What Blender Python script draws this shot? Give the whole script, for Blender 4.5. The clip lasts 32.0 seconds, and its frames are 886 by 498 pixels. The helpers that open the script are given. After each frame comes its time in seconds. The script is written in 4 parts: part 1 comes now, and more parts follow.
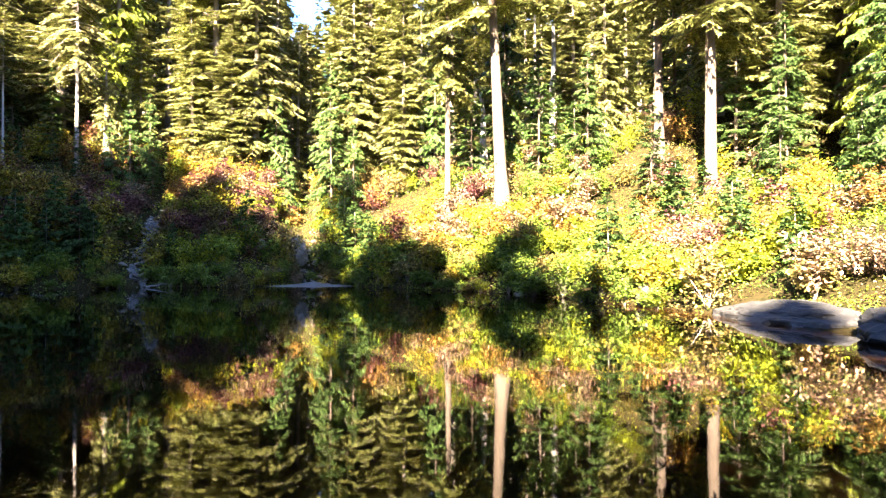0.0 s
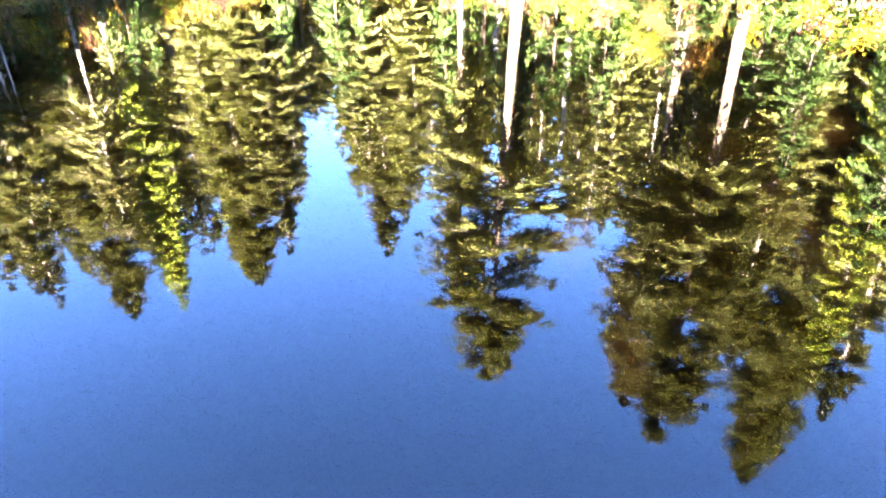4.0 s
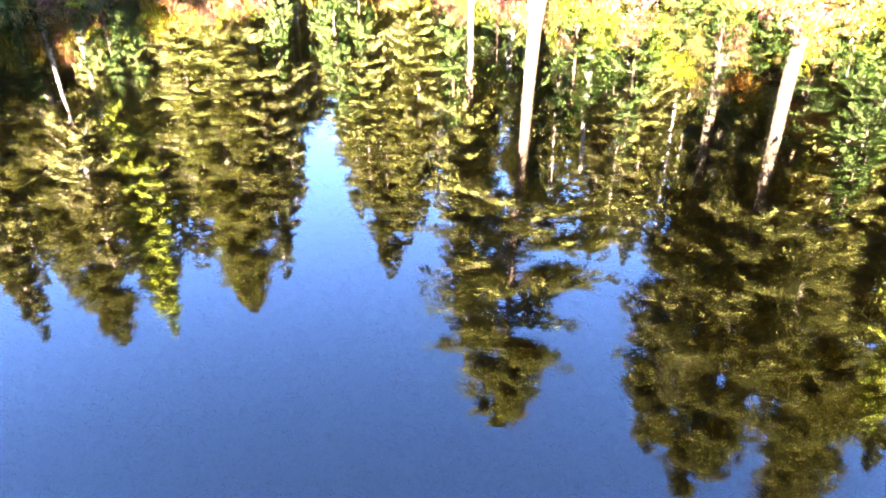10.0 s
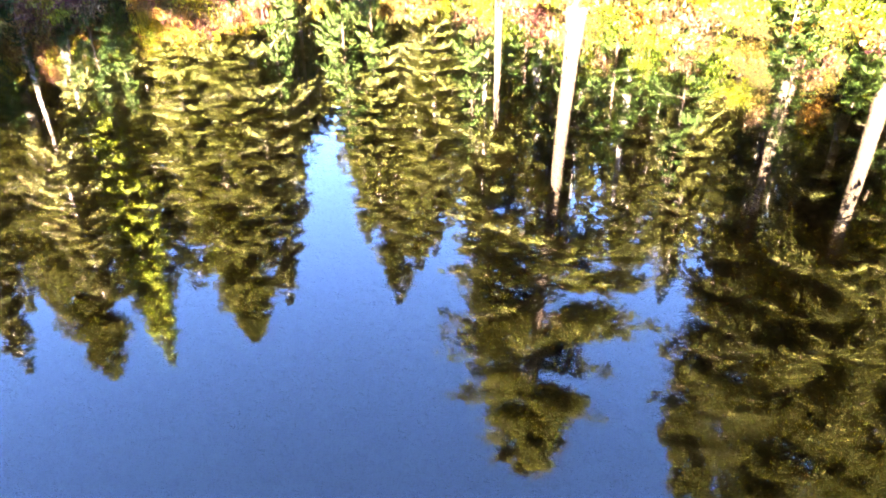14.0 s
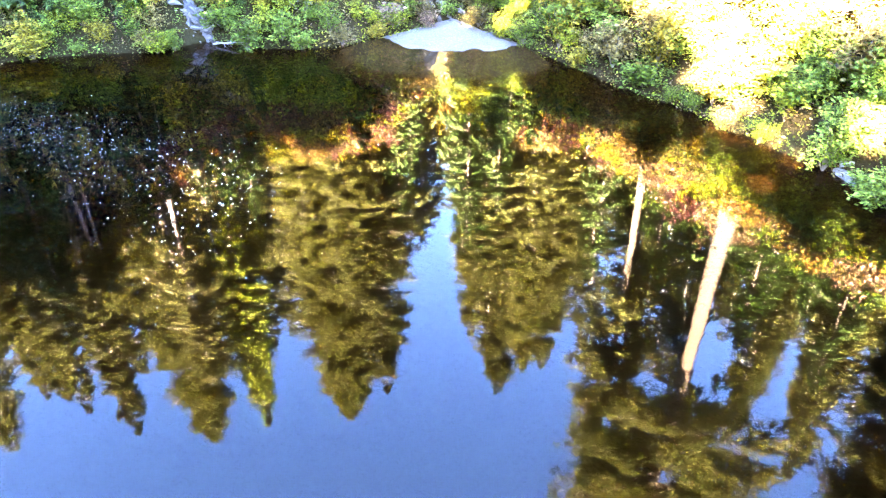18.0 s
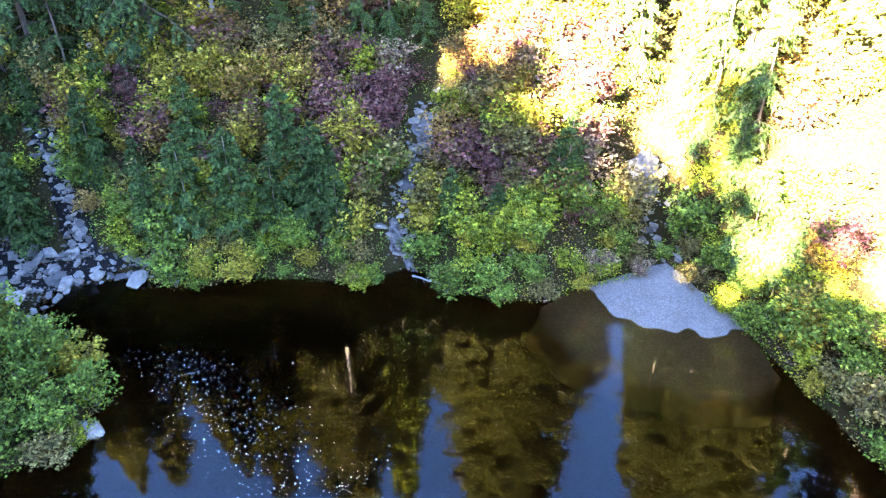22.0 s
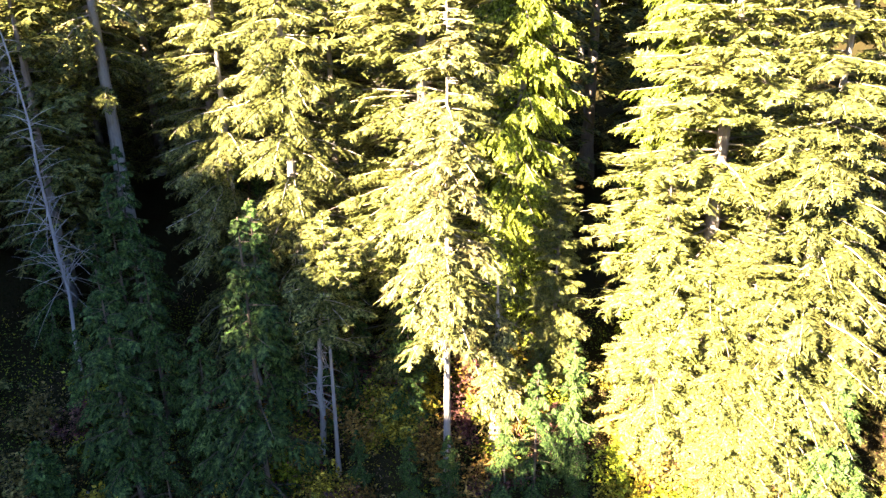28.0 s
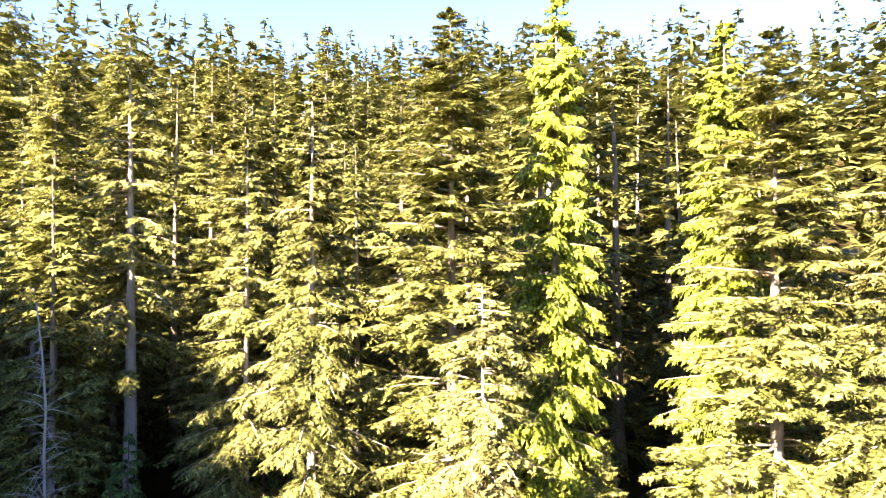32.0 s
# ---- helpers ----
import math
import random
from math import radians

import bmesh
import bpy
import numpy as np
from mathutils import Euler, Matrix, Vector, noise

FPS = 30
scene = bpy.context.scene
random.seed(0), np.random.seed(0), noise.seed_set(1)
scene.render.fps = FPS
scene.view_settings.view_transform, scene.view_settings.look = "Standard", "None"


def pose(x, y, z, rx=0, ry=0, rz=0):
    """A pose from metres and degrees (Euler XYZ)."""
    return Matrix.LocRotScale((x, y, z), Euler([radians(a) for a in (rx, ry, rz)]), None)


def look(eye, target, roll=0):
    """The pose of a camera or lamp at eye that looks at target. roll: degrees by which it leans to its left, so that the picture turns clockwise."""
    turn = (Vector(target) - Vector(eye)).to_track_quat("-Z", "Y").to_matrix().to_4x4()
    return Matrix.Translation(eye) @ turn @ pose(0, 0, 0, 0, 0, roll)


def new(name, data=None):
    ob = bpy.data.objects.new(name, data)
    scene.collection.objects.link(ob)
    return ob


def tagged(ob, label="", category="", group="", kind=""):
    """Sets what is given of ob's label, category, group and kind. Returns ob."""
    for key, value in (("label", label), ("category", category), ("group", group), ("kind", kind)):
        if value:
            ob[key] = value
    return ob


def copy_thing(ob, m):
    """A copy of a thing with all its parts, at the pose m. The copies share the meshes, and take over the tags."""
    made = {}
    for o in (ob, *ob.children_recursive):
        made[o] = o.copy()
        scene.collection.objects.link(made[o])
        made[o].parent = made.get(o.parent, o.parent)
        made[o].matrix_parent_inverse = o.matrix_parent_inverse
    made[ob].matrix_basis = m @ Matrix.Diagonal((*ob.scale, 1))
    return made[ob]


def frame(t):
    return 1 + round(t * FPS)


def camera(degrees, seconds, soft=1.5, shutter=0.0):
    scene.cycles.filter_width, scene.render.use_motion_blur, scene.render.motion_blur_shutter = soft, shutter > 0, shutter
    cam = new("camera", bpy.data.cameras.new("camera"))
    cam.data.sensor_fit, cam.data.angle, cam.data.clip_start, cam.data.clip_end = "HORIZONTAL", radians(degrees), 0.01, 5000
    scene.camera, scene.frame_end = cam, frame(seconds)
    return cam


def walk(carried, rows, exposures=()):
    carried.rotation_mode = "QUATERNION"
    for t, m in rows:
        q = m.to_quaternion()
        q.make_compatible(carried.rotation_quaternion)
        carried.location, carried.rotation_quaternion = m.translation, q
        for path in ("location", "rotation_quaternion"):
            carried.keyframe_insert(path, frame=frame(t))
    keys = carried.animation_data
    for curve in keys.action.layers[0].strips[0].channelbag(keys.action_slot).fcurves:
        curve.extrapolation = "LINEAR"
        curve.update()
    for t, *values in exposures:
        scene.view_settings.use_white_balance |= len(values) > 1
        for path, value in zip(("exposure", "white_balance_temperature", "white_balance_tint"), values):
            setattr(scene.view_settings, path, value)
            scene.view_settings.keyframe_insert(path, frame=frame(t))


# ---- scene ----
cam = camera(64.31, 32.0, soft=1.3)
ROWS = [
    (0.0, -0.004, 0.001, 1.062, 0.09, 0.93, 0.12),
    (0.5, -0.161, -0.004, 1.100, -0.06, -4.65, 0.23),
    (1.0, -0.281, 0.038, 1.125, -0.19, -14.69, 0.05),
    (1.5, -0.345, 0.118, 1.147, -0.05, -24.65, -0.11),
    (2.0, -0.390, 0.247, 1.142, -0.17, -30.96, 0.26),
    (2.5, -0.413, 0.367, 1.158, -0.12, -30.99, 0.34),
    (3.0, -0.413, 0.465, 1.171, 0.02, -30.93, 0.25),
    (3.5, -0.409, 0.574, 1.173, 0.08, -30.95, 0.35),
    (5.5, -0.432, 1.243, 1.154, 0.22, -30.96, 0.52),
    (6.0, -0.399, 1.467, 1.143, 0.25, -30.94, 0.68),
    (6.5, -0.357, 1.660, 1.163, 0.40, -31.06, 0.51),
    (7.0, -0.349, 1.896, 1.159, 0.35, -31.04, 0.68),
    (7.5, -0.373, 2.165, 1.148, 0.36, -31.10, 0.61),
    (8.0, -0.424, 2.432, 1.173, 0.32, -31.09, 0.59),
    (8.5, -0.507, 2.718, 1.211, 0.14, -31.21, 0.77),
    (9.0, -0.583, 3.020, 1.252, 0.08, -31.27, 0.79),
    (9.5, -0.642, 3.339, 1.276, 0.15, -31.29, 0.61),
    (10.0, -0.698, 3.671, 1.295, 0.20, -31.35, 0.54),
    (10.5, -0.769, 4.021, 1.308, 0.20, -31.34, 0.51),
    (11.0, -0.864, 4.372, 1.320, 0.10, -31.30, 0.57),
    (11.5, -0.981, 4.732, 1.335, -0.02, -31.32, 0.64),
    (12.0, -1.085, 5.081, 1.394, -0.01, -31.35, 0.57),
    (12.5, -1.200, 5.448, 1.414, -0.01, -31.35, 0.49),
    (13.0, -1.328, 5.831, 1.349, -0.10, -31.30, 0.52),
    (13.5, -1.455, 6.222, 1.257, -0.13, -31.58, 0.42),
    (15.5, -2.094, 7.720, 2.164, 0.83, -31.74, 0.31),
    (16.0, -2.276, 8.126, 2.803, 1.45, -31.81, 0.33),
    (16.5, -2.471, 8.567, 3.484, 2.70, -31.90, 0.19),
    (17.0, -2.678, 9.056, 4.189, 4.39, -32.14, 0.15),
    (17.5, -2.894, 9.569, 4.899, 6.11, -32.36, 0.13),
    (18.0, -3.116, 10.092, 5.619, 7.87, -32.60, 0.10),
    (18.5, -3.331, 10.627, 6.323, 9.68, -32.82, 0.07),
    (19.0, -3.579, 11.184, 7.004, 11.49, -33.00, 0.03),
    (19.5, -3.838, 11.748, 7.711, 13.22, -33.25, 0.12),
    (20.0, -4.102, 12.291, 8.404, 15.12, -33.44, 0.09),
    (20.5, -4.380, 12.849, 9.067, 16.97, -33.59, 0.15),
    (21.0, -4.666, 13.413, 9.746, 18.91, -33.77, 0.17),
    (21.5, -4.990, 13.953, 10.428, 20.72, -33.92, 0.13),
    (22.0, -5.343, 14.464, 11.078, 22.48, -33.97, 0.14),
    (22.5, -5.704, 14.963, 11.695, 24.27, -33.93, 0.09),
    (23.0, -6.064, 15.448, 12.273, 24.90, -33.80, 0.23),
    (23.5, -6.417, 15.916, 12.842, 24.91, -33.66, 0.35),
    (24.0, -6.752, 16.352, 13.421, 24.93, -33.46, 0.43),
    (24.5, -7.072, 16.759, 14.005, 24.98, -33.15, 0.53),
    (26.5, -8.287, 18.114, 16.083, 26.86, -31.18, 0.69),
    (27.0, -8.660, 18.508, 16.600, 28.45, -30.82, 0.73),
    (27.5, -9.077, 18.903, 17.103, 29.71, -29.46, 0.56),
    (28.0, -9.515, 19.278, 17.512, 29.68, -20.68, 0.30),
    (28.5, -9.889, 19.549, 17.792, 29.61, -18.77, 0.15),
    (29.0, -10.191, 19.742, 17.908, 29.57, -18.87, 0.14),
    (29.5, -10.374, 19.769, 17.940, 29.74, -19.07, 0.13),
    (30.0, -10.481, 19.722, 17.918, 29.91, -19.02, 0.21),
    (30.5, -10.499, 19.678, 17.854, 30.12, -18.96, 0.20),
    (31.0, -10.438, 19.700, 17.749, 30.42, -16.61, 0.28),
    (31.5, -10.337, 19.705, 17.677, 30.75, -8.06, 0.27),
    (32.0, -10.246, 19.644, 17.671, 30.79, 1.62, 0.08),
]
# seconds, stops, kelvin, tint
EXPOSURES = [(0.0, 4.95, 7300, 14), (0.6, 5.0, 7000, 14), (2.0, 7.5, 6100, 12), (4.0, 7.5, 6800, 14), (6.0, 7.55, 7300, 15), (9.0, 7.6, 7500, 16), (13.5, 7.6, 7800, 17), (17.0, 8.45, 8000, 19),
             (18.5, 8.5, 7900, 19), (20.0, 8.05, 7700, 17), (22.0, 6.95, 7500, 15), (24.5, 5.65, 7700, 14), (27.0, 4.85, 7900, 13), (29.0, 4.6, 7800, 14), (32.0, 4.5, 7700, 17)]
walk(cam, [(t, pose(x, y, z, 90 + pitch, roll, yaw)) for t, x, y, z, yaw, pitch, roll in ROWS], EXPOSURES)

# ---- sky and sun ----
SUN_HEIGHT, SUN_TURN = radians(31), radians(194.5)
world = bpy.data.worlds.new("sky")
scene.world = world
world.use_nodes = True
wn = world.node_tree.nodes
sky = wn.new("ShaderNodeTexSky")
sky.sky_type, sky.sun_disc, sky.sun_elevation, sky.sun_rotation = "NISHITA", False, SUN_HEIGHT, SUN_TURN
sky.air_density, sky.dust_density, sky.ozone_density = 1.0, 0.9, 5.0
sky.altitude = 1500
wn["Background"].inputs["Strength"].default_value = 0.047
deep = wn.new("ShaderNodeHueSaturation")
deep.inputs["Hue"].default_value, deep.inputs["Saturation"].default_value = 0.510, 1.13
world.node_tree.links.new(sky.outputs[0], deep.inputs["Color"])
world.node_tree.links.new(deep.outputs[0], wn["Background"].inputs["Color"])
sun = new("sun", bpy.data.lights.new("sun", "SUN"))
sun.data.energy, sun.data.angle, sun.data.color = 5.0, radians(0.53), (1.0, 0.92, 0.81)
toward = Vector((math.sin(SUN_TURN) * math.cos(SUN_HEIGHT), math.cos(SUN_TURN) * math.cos(SUN_HEIGHT), math.sin(SUN_HEIGHT)))
sun.matrix_world = look(toward * 100, (0, 0, 0))

rng = np.random.default_rng(7)


# ---- materials ----
def material(name):
    m = bpy.data.materials.new(name)
    m.use_nodes = True
    nt = m.node_tree
    return m, nt, nt.nodes["Principled BSDF"], nt.nodes["Material Output"]


def ramp(nt, colours, source):
    r = nt.nodes.new("ShaderNodeValToRGB")
    e = r.color_ramp.elements
    while len(e) < len(colours):
        e.new(0.5)
    for i, c in enumerate(colours):
        e[i].position = i / (len(colours) - 1)
        e[i].color = (*c, 1)
    nt.links.new(source, r.inputs[0])
    return r.outputs[0]


def noise_at(nt, scale, detail=4, rough=0.6, stretch=None):
    tc = nt.nodes.new("ShaderNodeTexCoord")
    n = nt.nodes.new("ShaderNodeTexNoise")
    n.inputs["Scale"].default_value, n.inputs["Detail"].default_value, n.inputs["Roughness"].default_value = scale, detail, rough
    link = tc.outputs["Object"]
    if stretch:
        mp = nt.nodes.new("ShaderNodeMapping")
        mp.inputs["Scale"].default_value = stretch
        nt.links.new(link, mp.inputs[0])
        link = mp.outputs[0]
    nt.links.new(link, n.inputs["Vector"])
    return n.outputs["Fac"]


def mix(nt, a, b, fac, kind="MIX"):
    n = nt.nodes.new("ShaderNodeMix")
    n.data_type, n.blend_type = "RGBA", kind
    for socket, v in ((n.inputs[0], fac), (n.inputs[6], a), (n.inputs[7], b)):
        if isinstance(v, (int, float)):
            socket.default_value = v
        elif isinstance(v, tuple):
            socket.default_value = (*v, 1)
        else:
            nt.links.new(v, socket)
    return n.outputs[2]


def bump(nt, bsdf, height, strength, distance):
    b = nt.nodes.new("ShaderNodeBump")
    b.inputs["Strength"].default_value, b.inputs["Distance"].default_value = strength, distance
    nt.links.new(height, b.inputs["Height"])
    nt.links.new(b.outputs[0], bsdf.inputs["Normal"])


def leaf_material(name, colours, translucent=0.2, rough=0.55, patch=1.2, patch_colour=None, patch_amount=0.5, fine=11.0):
    """Leaves or needles: every blade has its own shade, every plant its own tone."""
    m, nt, bsdf, out = material(name)
    geo = nt.nodes.new("ShaderNodeNewGeometry")
    col = ramp(nt, colours, geo.outputs["Random Per Island"])
    if patch_colour:
        f = nt.nodes.new("ShaderNodeMath")
        f.operation, f.use_clamp = "MULTIPLY_ADD", True
        f.inputs[1].default_value, f.inputs[2].default_value = 5 * patch_amount, -2.5 * patch_amount
        nt.links.new(noise_at(nt, patch, 2), f.inputs[0])
        col = mix(nt, col, patch_colour, f.outputs[0])
    grain = noise_at(nt, fine, 2, 0.6)
    spread_out = nt.nodes.new("ShaderNodeMapRange")
    spread_out.inputs[1].default_value, spread_out.inputs[2].default_value = 0.3, 0.7
    nt.links.new(grain, spread_out.inputs[0])
    col = mix(nt, col, ramp(nt, [(0.1, 0.1, 0.12), (0.4, 0.4, 0.42), (1.0, 1.0, 1.0), (1.7, 1.7, 1.6), (2.4, 2.35, 2.2)], spread_out.outputs[0]), 1.0, "MULTIPLY")
    bump(nt, bsdf, grain, 0.7, 0.04)
    info = nt.nodes.new("ShaderNodeObjectInfo")
    hsv = nt.nodes.new("ShaderNodeHueSaturation")
    mr = nt.nodes.new("ShaderNodeMapRange")
    mr.inputs[3].default_value, mr.inputs[4].default_value = 0.75, 1.25
    nt.links.new(info.outputs["Random"], mr.inputs[0])
    nt.links.new(mr.outputs[0], hsv.inputs["Value"])
    nt.links.new(col, hsv.inputs["Color"])
    nt.links.new(hsv.outputs[0], bsdf.inputs["Base Color"])
    bsdf.inputs["Roughness"].default_value, bsdf.inputs["Specular IOR Level"].default_value = rough, 0.09
    tr = nt.nodes.new("ShaderNodeBsdfTranslucent")
    nt.links.new(hsv.outputs[0], tr.inputs["Color"])
    mx = nt.nodes.new("ShaderNodeMixShader")
    mx.inputs[0].default_value = translucent
    nt.links.new(bsdf.outputs[0], mx.inputs[1])
    nt.links.new(tr.outputs[0], mx.inputs[2])
    nt.links.new(mx.outputs[0], out.inputs["Surface"])
    return m


FIR = leaf_material("fir needles", [(0.05, 0.06, 0.015), (0.12, 0.125, 0.032), (0.205, 0.196, 0.062)], patch=0.5, patch_colour=(0.145, 0.12, 0.033), patch_amount=0.35)
# FIR scaled to about 0.57: shade of the dense wood put into the colour
DEEP = leaf_material("shade-darkened needles of the wood", [(0.03, 0.036, 0.009), (0.068, 0.071, 0.018), (0.115, 0.11, 0.034)], patch=0.4, patch_colour=(0.082, 0.068, 0.018), patch_amount=0.4)
HEMLOCK = leaf_material("hemlock needles", [(0.042, 0.047, 0.014), (0.095, 0.1, 0.026), (0.165, 0.158, 0.048)], patch=0.6, patch_colour=(0.14, 0.115, 0.045), patch_amount=0.45)
CEDAR = leaf_material("cedar fronds", [(0.06, 0.08, 0.01), (0.15, 0.18, 0.022), (0.23, 0.25, 0.045)], translucent=0.3, patch=0.6, patch_colour=(0.18, 0.19, 0.02), patch_amount=0.4)
DRY = leaf_material("thinning dry needles", [(0.05, 0.053, 0.016), (0.12, 0.122, 0.036), (0.195, 0.184, 0.062)], patch=0.7, patch_colour=(0.2, 0.14, 0.07), patch_amount=0.45)
YOUNG = leaf_material("young fir needles", [(0.014, 0.032, 0.009), (0.036, 0.066, 0.016), (0.074, 0.112, 0.028)], patch=1.0, patch_colour=(0.042, 0.062, 0.017), patch_amount=0.5)
LEAVES = {
    "green": leaf_material("green leaves", [(0.04, 0.07, 0.012), (0.085, 0.135, 0.02), (0.16, 0.205, 0.03)], 0.25, patch=2.6, patch_colour=(0.16, 0.2, 0.03), patch_amount=0.7, fine=8.0),
    "lime": leaf_material("yellow-green leaves", [(0.09, 0.105, 0.01), (0.18, 0.2, 0.016), (0.28, 0.28, 0.028)], 0.25, patch=2.6, patch_colour=(0.06, 0.12, 0.03), patch_amount=0.7, fine=8.0),
    "yellow": leaf_material("yellow leaves", [(0.14, 0.105, 0.014), (0.25, 0.19, 0.022), (0.36, 0.28, 0.04)], 0.25, patch=2.6, patch_colour=(0.13, 0.17, 0.025), patch_amount=0.7, fine=8.0),
    "orange": leaf_material("rusty orange leaves", [(0.1, 0.055, 0.015), (0.21, 0.115, 0.028), (0.31, 0.18, 0.05)], 0.25, patch=2.6, patch_colour=(0.13, 0.11, 0.035), patch_amount=0.7, fine=8.0),
    "red": leaf_material("wine-red leaves", [(0.05, 0.016, 0.017), (0.12, 0.042, 0.042), (0.18, 0.09, 0.065)], 0.25, patch=2.6, patch_colour=(0.12, 0.085, 0.04), patch_amount=0.7, fine=8.0),
    "pink": leaf_material("faded pink-brown leaves", [(0.1, 0.058, 0.038), (0.195, 0.12, 0.08), (0.275, 0.19, 0.125)], 0.25, patch=2.6, patch_colour=(0.15, 0.14, 0.04), patch_amount=0.7, fine=8.0),
    "olive": leaf_material("olive-brown leaves", [(0.065, 0.05, 0.016), (0.14, 0.105, 0.032), (0.21, 0.155, 0.05)], 0.25, patch=2.6, patch_colour=(0.07, 0.1, 0.03), patch_amount=0.7, fine=8.0),
}


def bark_material(name, dark, light):
    m, nt, bsdf, out = material(name)
    f = noise_at(nt, 3.0, 6, 0.7, (6, 6, 1))
    g = noise_at(nt, 0.6, 3)
    c = ramp(nt, [dark, light, tuple(min(1, v * 1.35) for v in light)], f)
    c = mix(nt, c, ramp(nt, [(0.45, 0.42, 0.4), (0.9, 0.9, 0.9), (1.25, 1.22, 1.2)], g), 0.8, "MULTIPLY")
    nt.links.new(c, bsdf.inputs["Base Color"])
    bsdf.inputs["Roughness"].default_value, bsdf.inputs["Specular IOR Level"].default_value = 0.9, 0.15
    bump(nt, bsdf, f, 0.9, 0.05)
    return m


BARK = bark_material("grey-brown bark", (0.05, 0.038, 0.03), (0.2, 0.165, 0.135))
PALE_BARK = bark_material("pale weathered bark", (0.06, 0.05, 0.042), (0.31, 0.265, 0.225))
TAN_BARK = bark_material("tan weathered bark", (0.03, 0.022, 0.016), (0.118, 0.088, 0.064))
DEADWOOD = bark_material("bleached dead wood", (0.09, 0.08, 0.072), (0.3, 0.275, 0.25))


def stone_material(name, dark, mid, light, scale=3.0):
    m, nt, bsdf, out = material(name)
    f = noise_at(nt, scale, 8, 0.7)
    g = noise_at(nt, scale * 7, 4, 0.7)
    c = ramp(nt, [dark, mid, light], f)
    c = mix(nt, c, ramp(nt, [(0.2, 0.2, 0.2), (0.75, 0.74, 0.72), (1.5, 1.5, 1.5)], g), 0.9, "MULTIPLY")
    info = nt.nodes.new("ShaderNodeObjectInfo")
    mr = nt.nodes.new("ShaderNodeMapRange")
    mr.inputs[3].default_value, mr.inputs[4].default_value = 0.35, 1.6
    nt.links.new(info.outputs["Random"], mr.inputs[0])
    hsv = nt.nodes.new("ShaderNodeHueSaturation")
    nt.links.new(mr.outputs[0], hsv.inputs["Value"])
    nt.links.new(c, hsv.inputs["Color"])
    nt.links.new(hsv.outputs[0], bsdf.inputs["Base Color"])
    bsdf.inputs["Roughness"].default_value = 0.75
    bump(nt, bsdf, f, 0.6, 0.08)
    return m


GRANITE = stone_material("grey granite", (0.03, 0.027, 0.022), (0.17, 0.152, 0.125), (0.46, 0.42, 0.36), 5.0)
WET = stone_material("wet bedrock", (0.008, 0.008, 0.008), (0.045, 0.042, 0.038), (0.2, 0.19, 0.175), 2.6)
WET.node_tree.nodes["Principled BSDF"].inputs["Roughness"].default_value = 0.4
SLAB = stone_material("mottled shore rock", (0.004, 0.004, 0.0035), (0.021, 0.019, 0.017), (0.1, 0.092, 0.083), 3.0)


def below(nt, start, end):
    """Grows from 0 to 1 between two depths, to paint light lost underwater."""
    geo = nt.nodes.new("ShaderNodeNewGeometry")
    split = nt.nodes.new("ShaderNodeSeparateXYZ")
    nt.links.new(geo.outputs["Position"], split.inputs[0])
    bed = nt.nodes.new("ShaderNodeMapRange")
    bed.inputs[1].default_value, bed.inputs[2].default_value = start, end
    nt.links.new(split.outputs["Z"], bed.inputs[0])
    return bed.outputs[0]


def ground_material():
    m, nt, bsdf, out = material("forest floor")
    f = noise_at(nt, 0.8, 6, 0.7)
    g = noise_at(nt, 9.0, 5, 0.7)
    c = ramp(nt, [(0.006, 0.0045, 0.0025), (0.016, 0.0115, 0.005), (0.014, 0.017, 0.0055), (0.04, 0.026, 0.012)], f)
    c = mix(nt, c, ramp(nt, [(0.3, 0.3, 0.3), (1.4, 1.3, 1.2)], g), 0.8, "MULTIPLY")
    litter = ramp(nt, [(0.006, 0.005, 0.003), (0.01, 0.013, 0.005), (0.04, 0.03, 0.012), (0.028, 0.014, 0.009), (0.02, 0.026, 0.008)], noise_at(nt, 2.5, 8, 0.8))
    c = mix(nt, c, litter, 0.6)
    # brown shallows, then near-black: light lost in deep water, put into the colour
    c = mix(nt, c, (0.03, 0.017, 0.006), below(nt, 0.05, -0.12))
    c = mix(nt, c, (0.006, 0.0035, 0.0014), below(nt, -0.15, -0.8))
    nt.links.new(c, bsdf.inputs["Base Color"])
    bsdf.inputs["Roughness"].default_value, bsdf.inputs["Specular IOR Level"].default_value = 0.95, 0.02
    bump(nt, bsdf, g, 0.8, 0.1)
    return m


def water_material():
    m, nt, bsdf, out = material("still brown water")
    bsdf.inputs["Base Color"].default_value = (0.33, 0.19, 0.075, 1)
    bsdf.inputs["Roughness"].default_value = 0.023
    bsdf.inputs["IOR"].default_value = 1.333
    bsdf.inputs["Transmission Weight"].default_value = 1.0
    f = noise_at(nt, 0.9, 1.5, 0.5, (1.0, 1.7, 1.0))
    bump(nt, bsdf, f, 0.04, 0.035)
    return m


